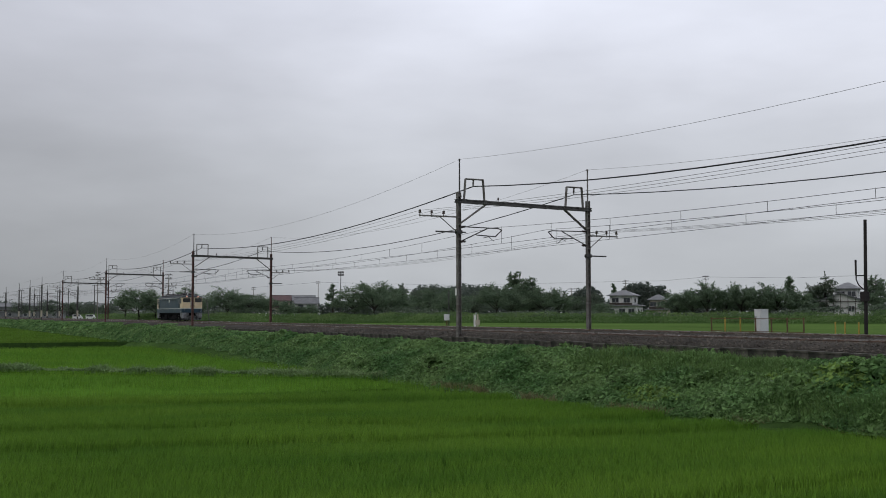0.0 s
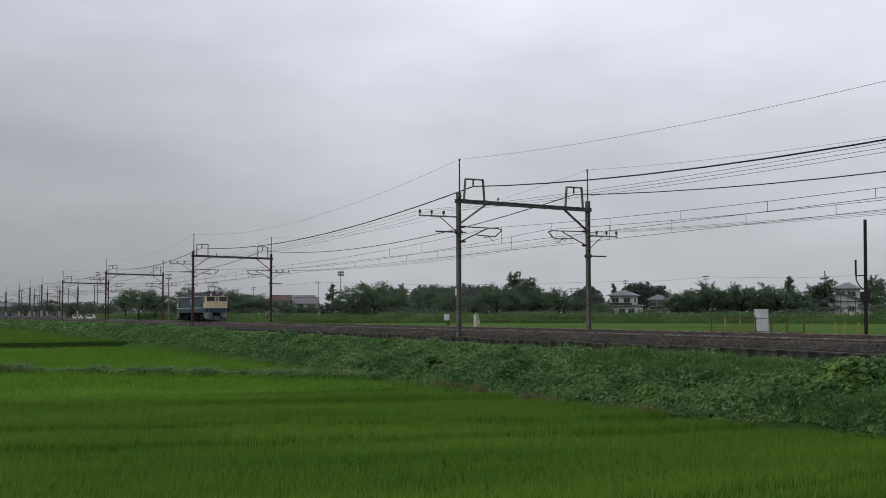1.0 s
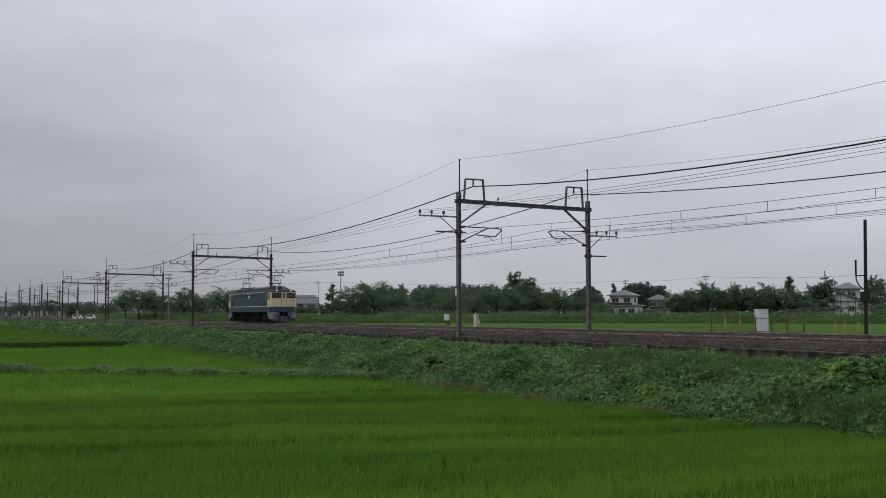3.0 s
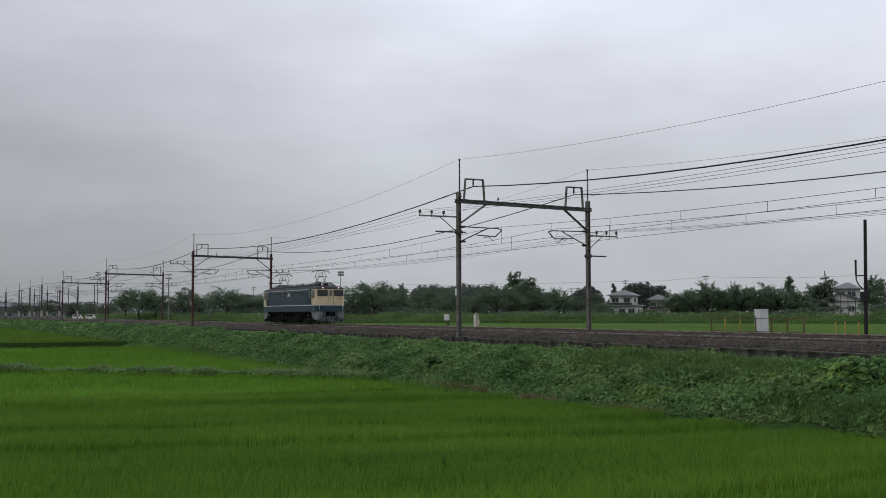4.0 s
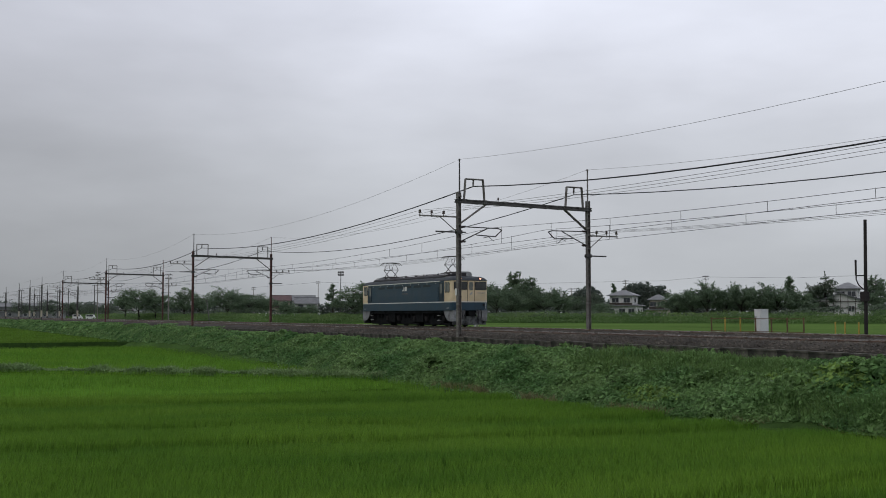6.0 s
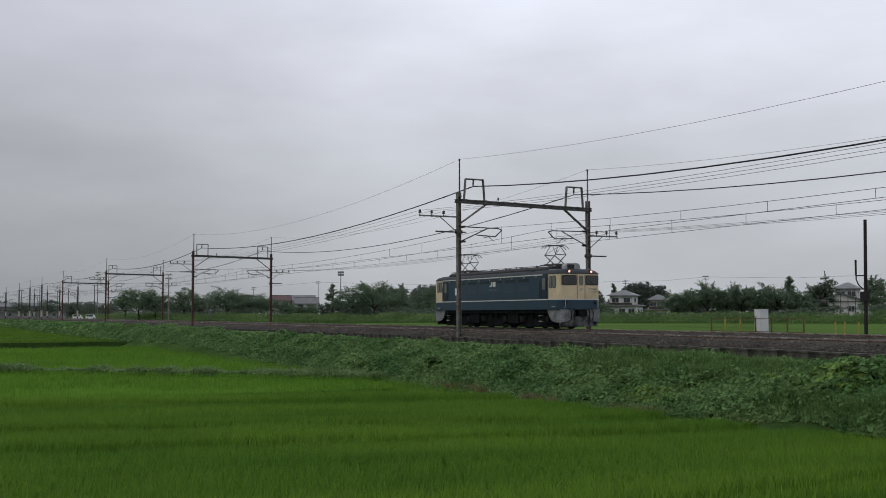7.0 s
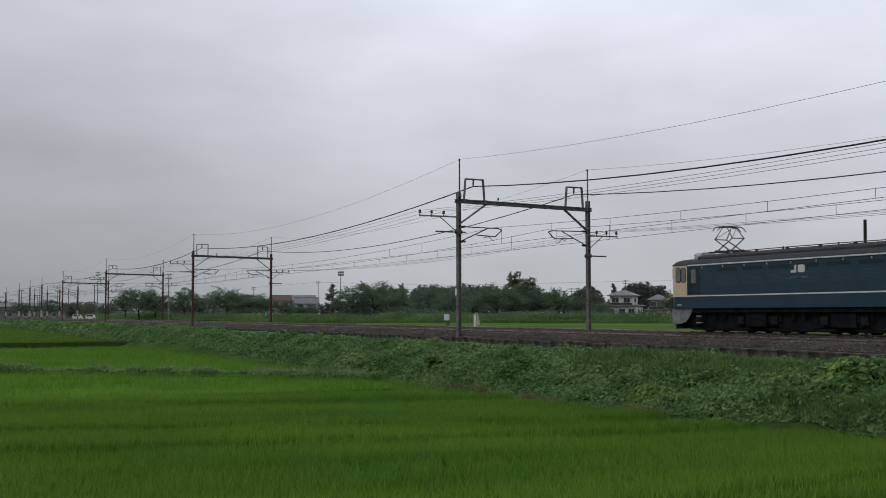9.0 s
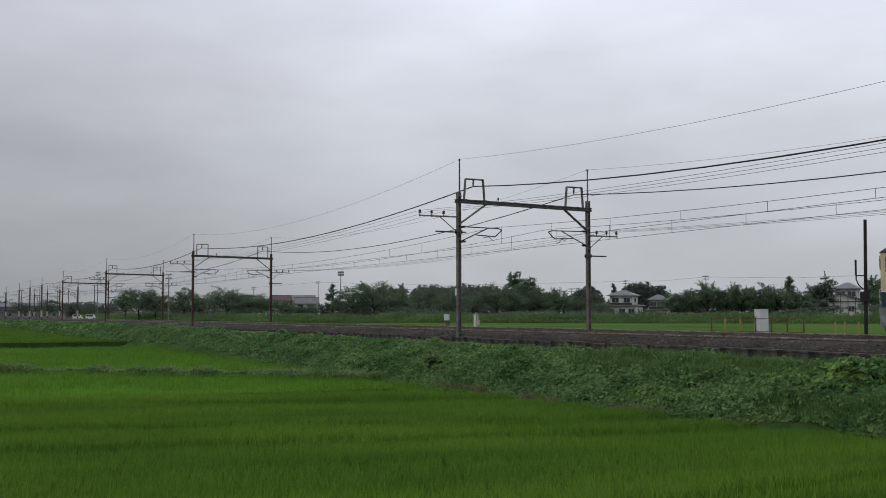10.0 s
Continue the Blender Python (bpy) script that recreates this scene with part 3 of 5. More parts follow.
def build_wires():
    wire("ground_wire", [sagging(NEAR_POLE + 0.06, 9.88, 1.38)], 0.0075, "wire_thin", "thin bare ground wire sagging between mast tops")
    wire("ground_wire", [sagging(FAR_POLE, 9.8, 1.42)], 0.008, "wire_thin", "thin bare ground wire sagging between mast tops")
    wire("feeder_cable", [sagging(29.52, 8.34, 1.6, 1.15)], 0.034, "wire", "thick black feeder cable sagging between portals", "cable")
    wire("feeder_cable", [sagging(36.58, 8.2, 1.5, 1.36)], 0.028, "wire", "thick black feeder cable sagging between portals", "cable")
    for y in (26.05, 26.8, 27.57):
        wire("signal_wire", [sagging(y, 6.79, 0.82, 0.62)], 0.0085, "wire_thin", "thin line wire on pin insulators")
    for y in (38.25, 39.0, 39.75):
        wire("signal_wire", [sagging(y, 5.99, 0.7)], 0.0085, "wire_thin", "thin line wire on pin insulators")
    for yc, s, zc, zm in ((NEAR_TRACK, 1, 4.97, 5.95), (FAR_TRACK, -1, 4.99, 5.98)):
        wire("contact_wire", [[(x, yc + 0.15 * (1 if k % 2 else -1), zc) for k, x in enumerate(PORTALS)]], 0.011, "wire", "copper contact wire over the track")
        wire("messenger_wire", [sagging(yc, zm, 0.64)], 0.011, "wire", "messenger wire above the contact wire")
        drops = []
        for a, b in zip(PORTALS[:5], PORTALS[1:5]):
            n = 12
            for k in range(n):
                u = (k + 0.8) / n
                x = a + (b - a) * u
                top = zm - 0.64 * ((a - b) / 64) ** 2 * 4 * u * (1 - u)
                drops.append([(x, yc, zc + 0.01), (x, yc, top + 0.03)])
        wire("dropper_set", drops, 0.010, "wire", "thin droppers between messenger and contact wire", "droppers")


build_wires()


# ---- locomotive ----
HALF = 8.04  # half of the body's length
AXLES = (-6.25, -3.45, -1.4, 1.4, 3.45, 6.25)
WHEEL = 0.56


def plan(inset=0.0):
    """The body's outline from above, the ends slightly pointed."""
    q = [(HALF + 0.05, 0.38), (HALF - 0.02, 1.12), (HALF - 0.08, 1.28), (HALF - 0.17, 1.37), (HALF - 0.32, 1.4)]
    pts = [(x - inset, y - inset) for x, y in q]
    out = pts + [(-x, y) for x, y in pts[::-1]] + [(-x, -y) for x, y in pts] + [(x, -y) for x, y in pts[::-1]]
    return out


def clip_plan(x0, x1, inset=0.0):
    """The part of the outline between two places along the body."""
    out = []
    pts = plan(inset)
    n = len(pts)
    for k in range(n):
        a, b = pts[k], pts[(k + 1) % n]
        for lim in ((x0, x1) if a[0] < b[0] else (x1, x0)):
            if (a[0] - lim) * (b[0] - lim) < 0:
                u = (lim - a[0]) / (b[0] - a[0])
                out.append((lim, a[1] + (b[1] - a[1]) * u, k + u))
        if x0 <= b[0] <= x1:
            out.append((b[0], b[1], k + 1))
    out.sort(key=lambda c: c[2])
    return [(c[0], c[1]) for c in out]


def build_loco():
    loco = thing("electric_locomotive", pose(-52.26, FAR_TRACK, 0), "blue and cream electric locomotive with raised pantographs", "locomotive")
    # body shell
    bm = bmesh.new()
    slab(bm, plan(), "z", 1.12, 1.672)
    soften(bm, 0.02, 1)
    lower = part("lower_body", bm, "blue", loco, "blue lower body band")
    bm = bmesh.new()
    slab(bm, plan(-0.008), "z", 1.672, 1.728)
    part("waist_line", bm, "stripe", loco, "white line round the body")
    bm = bmesh.new()
    slab(bm, clip_plan(-6.80, 6.80), "z", 1.728, 3.16)
    side = part("side_body", bm, "blue", loco, "blue machine room side")
    cabs = []
    for s in (1, -1):
        bm = bmesh.new()
        slab(bm, clip_plan(*((6.80, 9.0) if s > 0 else (-9.0, -6.80))), "z", 1.728, 3.16)
        cabs.append(part("cab", bm, "cream", loco, "cream driving cab"))
    # roof: rounded shoulders, sloping brows at both ends
    bm = bmesh.new()
    rings = []
    for inset, z in ((0.0, 3.16), (-0.03, 3.18), (0.02, 3.25), (0.14, 3.37), (0.34, 3.45), (0.75, 3.49)):
        rings.append([bm.verts.new((x, y, z)) for x, y in plan(inset)])
    for a, b in zip(rings, rings[1:]):
        for k in range(len(a)):
            bm.faces.new((a[k], a[(k + 1) % len(a)], b[(k + 1) % len(a)], b[k]))
    bm.faces.new(rings[-1])
    bm.faces.new(rings[0][::-1])
    roof = part("roof", bm, "roof_slope", loco, "sooty blue-grey rounded roof", smooth=False)
    # gutter and its clips
    for s in (-1, 1):
        bm = bmesh.new()
        box(bm, -6.7, 6.2, s * 1.43 - 0.022, s * 1.43 + 0.022, 3.118, 3.178)
        part("gutter", bm, "stripe", roof, "pale painted gutter")
        for k in range(9):
            x = -5.7 + 1.4 * k
            bm = bmesh.new()
            box(bm, x - 0.02, x + 0.02, s * 1.412 - 0.02, s * 1.412 + 0.02, 2.98, 3.07)
            part("gutter_clip", bm, "silver", roof)
    # monitor over the machine room
    bm = bmesh.new()
    slab(bm, [(-1.12, 3.38), (1.12, 3.38), (1.10, 3.52), (0.98, 3.62), (0.5, 3.67), (-0.5, 3.67), (-0.98, 3.62), (-1.10, 3.52)], "x", -6.35, 6.35)
    mon = part("roof_monitor", bm, "roof", roof, "sooty raised roof monitor")
    for k in range(7):
        x = -6.2 + 12.4 * k / 6
        bm = bmesh.new()
        box(bm, x - 0.03, x + 0.03, -1.125, 1.125, 3.40, 3.535)
        part("roof_rib", bm, "roof", mon)
    bm = bmesh.new()
    for k in range(6):
        x = -4.6 + 1.85 * k
        for y in (-0.8, 0.8):
            box(bm, x - 0.05, x + 0.05, y - 0.05, y + 0.05, 3.6, 3.74)
    part("roof_bolts", bm, "roof", mon)
    bm = bmesh.new()
    for y in (-0.45, 0.4):
        bent(bm, [(-4.4, y, 3.74), (-1.5, y, 3.76), (1.6, y, 3.76), (4.4, y, 3.74)], 0.02)
        for x in (-4.0, -1.5, 1.6, 4.0):
            tube(bm, (x, y, 3.62), (x, y, 3.8), 0.045, 0.03)
    part("roof_cable", bm, "insulator", mon)
    for s in (1, -1):
        bm = bmesh.new()
        slab(bm, [(-0.5, 3.42), (0.5, 3.42), (0.5, 3.64), (0.42, 3.77), (0.28, 3.82), (-0.28, 3.82), (-0.42, 3.77), (-0.5, 3.64)], "x", *sorted((s * 6.85, s * 7.3)))
        soften(bm, 0.07, 2)
        unit = part("roof_unit", bm, "ac_grey", roof, "grey cooling unit on the cab roof")
        bm = bmesh.new()
        x0, x1 = sorted((s * 7.3, s * 7.42))
        box(bm, x0, x1, -0.4, 0.0, 3.40, 3.74)
        soften(bm, 0.02, 1)
        part("horn_cover", bm, "roof", roof)
        bm = bmesh.new()
        for y in (-0.95, 0.92):
            box(bm, *sorted((s * 6.2, s * 7.0)), y - 0.12, y + 0.12, 3.39, 3.47)
        part("roof_step", bm, "ac_grey", roof)
        # vents on the shoulders
        bm = bmesh.new()
        box(bm, *sorted((s * 4.6, s * 5.0)), -1.2, 1.2, 3.36, 3.44)
        part("vent_hood", bm, "roof", roof)
    # side details
    for s in (-1, 1):
        for k in range(6):
            x = -4.05 + 1.62 * k
            bm = bmesh.new()
            box(bm, x - 0.66, x + 0.66, s * 1.392 - 0.013, s * 1.392 + 0.013, 2.14, 2.66)
            panel = part("louvre_panel", bm, "blue", side, "blue louvred intake panel")
            bm = bmesh.new()
            for j in range(9):
                z = 2.17 + 0.052 * j
                slab(bm, [(s * 1.404, z), (s * 1.4075, z - 0.004), (s * 1.4075, z + 0.006), (s * 1.404, z + 0.026)], "x", x - 0.62, x + 0.62)
            part("louvre_slat", bm, "blue", panel)
        for e in (1, -1):
            x0, x1 = sorted((e * 6.0, e * 6.62))
            bm = bmesh.new()
            box(bm, x0, x1, s * 1.398 - 0.012, s * 1.398 + 0.012, 1.76, 3.04)
            door = part("side_door", bm, "blue_dark", side, "dark blue crew door")
            bm = bmesh.new()
            slab(bm, rounded(x0 + 0.14, x1 - 0.16, 2.3, 2.96, 0.05), "y", s * 1.405 - 0.012, s * 1.405 + 0.012)
            part("door_window", bm, "side_glass", door)
            for x in (x0 - 0.08, x1 + 0.06):
                bm = bmesh.new()
                bent(bm, [(x, s * 1.39, 1.8), (x, s * 1.45, 1.84), (x, s * 1.45, 2.71), (x, s * 1.39, 2.75)], 0.016, seg=6)
                part("handrail", bm, "blue_dark", door)
        # small high windows under the gutter
        for k in range(6):
            x = -4.05 + 1.62 * k
            bm = bmesh.new()
            slab(bm, rounded(x - 0.6, x + 0.6, 2.79, 2.96, 0.03, 2), "y", s * 1.399 - 0.008, s * 1.399 + 0.008)
            fr = part("light_window", bm, "blue_dark", side)
            bm = bmesh.new()
            slab(bm, rounded(x - 0.57, x + 0.57, 2.81, 2.94, 0.02, 2), "y", s * 1.403 - 0.008, s * 1.403 + 0.008)
            part("pane", bm, "high_glass", fr)
        # plain white shapes of the emblem and the illegible number
        bm = bmesh.new()
        def bar(u0, u1, v0, v1, k=0.0):
            box(bm, u0, u1, s * (1.413 + k) - 0.006, s * (1.413 + k) + 0.006, v0, v1)
        bar(-0.12, 0.18, 2.58, 2.68)
        bar(0.08, 0.18, 2.68, 2.9)
        slab(bm, rounded(0.28, 0.66, 2.58, 2.9, 0.07), "y", s * 1.413 - 0.006, s * 1.413 + 0.006)
        part("emblem", bm, "stripe", side, "plain white emblem shapes")
        bm = bmesh.new()
        for k in range(8):
            if k != 4:
                box(bm, -0.18 + 0.125 * k, -0.10 + 0.125 * k, s * 1.408 - 0.006, s * 1.408 + 0.006, 2.34, 2.42)
        part("number_bars", bm, "pole_grey", side, "row of small grey bars")
    # cab details
    for cab, e in zip(cabs, (1, -1)):
        for s in (-1, 1):
            for x0, x1 in ((6.90, 7.18), (7.27, 7.58)):
                a, b = sorted((e * x0, e * x1))
                bm = bmesh.new()
                slab(bm, rounded(a - 0.035, b + 0.035, 2.345, 3.075, 0.135), "y", s * 1.4 - 0.012, s * 1.4 + 0.012)
                fr = part("side_window", bm, "rubber", cab)
                bm = bmesh.new()
                slab(bm, rounded(a, b, 2.38, 3.04, 0.11), "y", s * 1.404 - 0.013, s * 1.404 + 0.013)
                part("pane", bm, "side_glass", fr)
            # windscreens
            bm = bmesh.new()
            slab(bm, rounded(0.31, 1.27, 2.52, 3.09, 0.08) if s > 0 else rounded(-1.27, -0.31, 2.52, 3.09, 0.08), "x", -0.014, 0.014)
            fr = part("windscreen", bm, "rubber", cab)
            bm = bmesh.new()
            slab(bm, rounded(0.35, 1.23, 2.56, 3.05, 0.06) if s > 0 else rounded(-1.23, -0.35, 2.56, 3.05, 0.06), "x", -0.02, 0.02)
            part("pane", bm, "glass", fr)
            bm = bmesh.new()
            tube(bm, (0.03, s * 0.9, 2.5), (0.035, s * 0.62, 2.82), 0.012, seg=5)
            part("wiper", bm, "rubber", fr)
            fr.matrix_basis = Matrix.Translation((e * (HALF + 0.05), s * 0.38, 0)) @ pose(0, 0, 0, 0, 0, e * s * 5.4) @ Matrix.Translation((0, -s * 0.38, 0))
            # headlamps on the brow
            bm = bmesh.new()
            tube(bm, (e * 7.45, s * 0.76, 3.32), (e * 8.03, s * 0.76, 3.30), 0.14, 0.125, seg=14)
            can = part("headlamp_case", bm, "roof", cab)
            bm = bmesh.new()
            tube(bm, (e * 8.02, s * 0.76, 3.30), (e * 8.045, s * 0.76, 3.30), 0.066, seg=14)
            part("headlamp", bm, "lamp" if e > 0 else "glass", can, "lit round headlamp" if e > 0 else "unlit round headlamp")
            # marker lamps, footsteps, handrails low on the end
            bm = bmesh.new()
            tube(bm, (e * 7.96, s * 1.0, 1.5), (e * 8.09, s * 1.0, 1.5), 0.075, seg=10)
            part("marker_lamp", bm, "rubber", lower)
            bm = bmesh.new()
            bent(bm, [(e * 8.02, s * 1.12, 1.2), (e * 8.16, s * 1.12, 1.3), (e * 8.16, s * 1.12, 1.78), (e * 8.02, s * 1.12, 1.84)], 0.017)
            part("handrail", bm, "silver", lower)
            bm = bmesh.new()
            box(bm, *sorted((e * 7.2, e * 7.5)), s * 1.41 - 0.025, s * 1.41 + 0.025, 1.25, 1.31)
            part("step_iron", bm, "ac_grey", lower)
        bm = bmesh.new()
        box(bm, *sorted((e * (HALF + 0.03), e * (HALF + 0.062))), -0.25, 0.25, 1.75, 3.14)
        door = part("end_door", bm, "cream", cab, "cream gangway door")
        bm = bmesh.new()
        slab(bm, rounded(-0.15, 0.15, 2.5, 3.06, 0.09), "x", *sorted((e * (HALF + 0.05), e * (HALF + 0.072))))
        part("door_window", bm, "side_glass", door)
        bm = bmesh.new()
        for y in (-0.265, 0.265):
            box(bm, *sorted((e * (HALF + 0.03), e * (HALF + 0.066))), y - 0.012, y + 0.012, 1.75, 3.14)
        part("door_seal", bm, "rubber", door)
        bm = bmesh.new()
        for k in range(5):
            box(bm, *sorted((e * (HALF + 0.0), e * (HALF + 0.05))), 0.52 + 0.13 * k, 0.6 + 0.13 * k, 2.28, 2.36)
        box(bm, *sorted((e * (HALF - 0.01), e * (HALF + 0.035))), 0.45, 1.2, 2.16, 2.19)
        part("number_bars", bm, "plaster_beige", cab, "row of small bars")
        bm = bmesh.new()
        slab(bm, [(-0.12, 2.18), (0.02, 2.18), (0.14, 2.36), (0.0, 2.36)], "x", *sorted((e * (HALF + 0.06), e * (HALF + 0.07))))
        part("emblem", bm, "ac_grey", door, "small plain emblem shape")
    # ends below the body: plough, coupler, hoses
    for e in (1, -1):
        for s in (-1, 1):
            bm = bmesh.new()
            out = [(e * 6.55, 1.12), (e * 6.62, 0.92), (e * 6.8, 0.66), (e * 7.05, 0.47), (e * 7.4, 0.38), (e * 7.98, 0.36), (e * 8.06, 1.12)]
            slab(bm, out, "y", s * 1.30 - 0.02, s * 1.30 + 0.02)
            part("side_skirt", bm, "plough", loco, "dusty grey curved skirt")
            bm = bmesh.new()
            slab(bm, [(s * 1.3, 1.12), (s * 1.3, 0.38), (s * 1.05, 0.40), (s * 0.85, 0.46), (s * 0.62, 0.60), (s * 0.46, 0.84), (s * 0.44, 1.12)], "x", *sorted((e * 7.99, e * 8.03)))
            part("front_skirt", bm, "plough", loco, "dusty grey end skirt")
            bm = bmesh.new()
            slab(bm, [(e * 7.75, s * 1.28), (e * 8.22, s * 0.01), (e * 8.27, s * 0.01), (e * 7.82, s * 1.3)], "z", 0.14, 0.72)
            part("snow_plough", bm, "shadow_grey", loco, "mottled grey plough blade, darkened for the shade under the end")
        bm = bmesh.new()
        box(bm, *sorted((e * 7.9, e * 8.14)), -0.14, 0.14, 0.78, 1.0)
        box(bm, *sorted((e * 8.12, e * 8.34)), -0.2, 0.2, 0.72, 1.06)
        soften(bm, 0.04, 1)
        part("coupler", bm, "black", loco)
        for y in (-0.75, -0.5, 0.5, 0.75):
            bm = bmesh.new()
            bent(bm, [(e * 8.05, y, 1.2), (e * 8.2, y, 1.05), (e * 8.22, y, 0.75), (e * 8.12, y, 0.5)], 0.03)
            part("brake_hose", bm, "rubber", loco)
        for s in (-1, 1):
            bm = bmesh.new()
            for x in (5.77, 6.13):
                tube(bm, (e * x, s * 1.36, 0.45), (e * x, s * 1.36, 1.14), 0.018, seg=6)
            ladder = part("crew_step", bm, "black", loco)
            # treads made silver to set a white highlight on each step
            for z in (0.42, 0.74):
                bm = bmesh.new()
                box(bm, *sorted((e * 5.78, e * 6.12)), s * 1.38 - 0.06, s * 1.38 + 0.06, z, z + 0.035)
                part("tread", bm, "silver", ladder, "silver tread in place of the step's highlight")
    # underframe and bogies
    bm = bmesh.new()
    box(bm, -6.6, 6.6, -1.3, 1.3, 0.92, 1.13)
    # full-length block added to fill the shaded gaps between the wheels with black
    box(bm, -6.9, 6.9, -0.44, 0.44, 0.07, 1.0)
    for x in (-2.45, 2.45):
        box(bm, x - 0.62, x + 0.62, -1.22, 1.22, 0.30, 1.0)
    soften(bm, 0.03, 1)
    part("underframe", bm, "black", loco, "black equipment boxes under the floor, one filling the shaded gaps between wheels")
    for xc in (-4.85, 0.0, 4.85):
        bm = bmesh.new()
        for s in (-1, 1):
            y = s * 0.98
            slab(bm, [(xc - 2.1, 0.34), (xc - 2.05, 0.90), (xc - 0.7, 0.94), (xc + 0.7, 0.94), (xc + 2.05, 0.90), (xc + 2.1, 0.34), (xc + 0.95, 0.26), (xc + 0.6, 0.14), (xc - 0.6, 0.14), (xc - 0.95, 0.26)], "y", y - 0.07, y + 0.07)
            for dx in (-0.3, 0.3):
                tube(bm, (xc + dx, s * 1.1, 0.6), (xc + dx, s * 1.1, 1.0), 0.11, seg=10)
        box(bm, xc - 0.35, xc + 0.35, -0.95, 0.95, 0.5, 0.8)
        for s in (-1, 1):
            box(bm, xc - 2.0, xc + 2.0, s * 0.99 - 0.03, s * 0.99 + 0.03, 0.10, 0.24)
            for dx in (-1.7, -0.7, 0.7, 1.7):
                box(bm, xc + dx - 0.03, xc + dx + 0.03, s * 0.99 - 0.03, s * 0.99 + 0.03, 0.24, 0.5)
        bogie = part("bogie", bm, "black", loco, "black two-axle bogie frame")
        for ax in AXLES:
            if abs(ax - xc) < 2.2:
                for dx in (-0.74, 0.74):
                    for s in (-1, 1):
                        bm = bmesh.new()
                        slab(bm, [(ax + dx - 0.2, 0.13), (ax + dx + 0.2, 0.13), (ax + dx + 0.15, 0.7), (ax + dx - 0.15, 0.7)], "y", *sorted((s * 0.46, s * 0.92)))
                        part("brake_gear", bm, "black", bogie)
        for ax in AXLES:
            if abs(ax - xc) < 2.2:
                for s in (-1, 1):
                    bm = bmesh.new()
                    box(bm, ax - 0.19, ax + 0.19, s * 1.06 - 0.12, s * 1.06 + 0.12, 0.4, 0.74)
                    soften(bm, 0.03, 1)
                    tube(bm, (ax, s * 1.15, WHEEL), (ax, s * 1.2, WHEEL), 0.13, seg=12)
                    part("axle_box", bm, "wheel_steel", bogie)
                    for dx in (-0.34, 0.34):
                        bm = bmesh.new()
                        tube(bm, (ax + dx, s * 1.08, 0.5), (ax + dx, s * 1.08, 0.86), 0.075, seg=8)
                        part("axle_spring", bm, "black", bogie)
    # wheelsets
    sets = []
    for ax in AXLES:
        bm = bmesh.new()
        tube(bm, (0, -0.95, 0), (0, 0.95, 0), 0.085, seg=12)
        ws = part("wheelset", bm, "wheel_steel", loco)
        ws.location = (ax, 0, WHEEL)
        for s in (-1, 1):
            bm = bmesh.new()
            tube(bm, (0, s * 0.50, 0), (0, s * 0.605, 0), WHEEL, seg=32)
            tube(bm, (0, s * 0.47, 0), (0, s * 0.50, 0), WHEEL + 0.03, seg=32)
            tube(bm, (0, s * 0.60, 0), (0, s * 0.64, 0), 0.18, seg=16)
            for k in range(6):
                a = k * math.tau / 6
                tube(bm, (0.34 * math.cos(a), s * 0.603, 0.34 * math.sin(a)), (0.34 * math.cos(a), s * 0.612, 0.34 * math.sin(a)), 0.07, seg=8)
            part("wheel", bm, "wheel_steel", ws, "grimy steel wheel")
        sets.append(ws)
    # pantographs, raised to the wire
    for xc in (5.42, -5.38):
        bm = bmesh.new()
        for y in (-0.55, 0.55):
            box(bm, xc - 0.8, xc + 0.8, y - 0.035, y + 0.035, 3.74, 3.80)
        for x in (-0.75, -0.4, 0.4, 0.75):
            box(bm, xc + x - 0.035, xc + x + 0.035, -0.6, 0.6, 3.74, 3.79)
        base = part("pantograph", bm, "steel_dark", loco, "raised crossed-arm pantograph")
        bm = bmesh.new()
        for x in (-0.72, 0.72):
            for y in (-0.55, 0.55):
                for k in range(3):
                    tube(bm, (xc + x, y, 3.55 + 0.065 * k), (xc + x, y, 3.60 + 0.065 * k), 0.075, 0.05, seg=8)
        part("insulator", bm, "ac_grey", base)
        bm = bmesh.new()
        for s in (-1, 1):
            for y in (-0.36, 0.36):
                tube(bm, (xc - s * 0.40, y * 1.05, 3.82), (xc + s * 0.60, y, 4.38), 0.032, 0.026, seg=6)
            tube(bm, (xc - s * 0.40, -0.5, 3.82), (xc - s * 0.40, 0.5, 3.82), 0.04, seg=6)
            tube(bm, (xc + s * 0.60, -0.38, 4.38), (xc + s * 0.60, 0.38, 4.38), 0.026, seg=6)
        part("lower_arm", bm, "steel_dark", base)
        bm = bmesh.new()
        for s in (-1, 1):
            for y in (-0.36, 0.36):
                tube(bm, (xc + s * 0.60, y, 4.38), (xc + s * 0.17, y * 0.75, 4.88), 0.022, 0.018, seg=6)
            tube(bm, (xc + s * 0.60, -0.36, 4.38), (xc + s * 0.17, 0.27, 4.88), 0.013, seg=5)
        part("upper_arm", bm, "steel_dark", base)
        bm = bmesh.new()
        for s in (-1, 1):
            x = xc + s * 0.17
            bent(bm, [(x, -0.86, 4.74), (x, -0.7, 4.9), (x, -0.52, 4.955), (x, 0.52, 4.955), (x, 0.7, 4.9), (x, 0.86, 4.74)], 0.022)
            box(bm, x - 0.045, x + 0.045, -0.5, 0.5, 4.93, 4.972)
        for y in (-0.38, 0.38):
            tube(bm, (xc - 0.2, y, 4.9), (xc + 0.2, y, 4.9), 0.02, seg=6)
        part("collector_head", bm, "copper", base, "collector strips with drooping horns")
    return loco, sets


loco, wheelsets = build_loco()


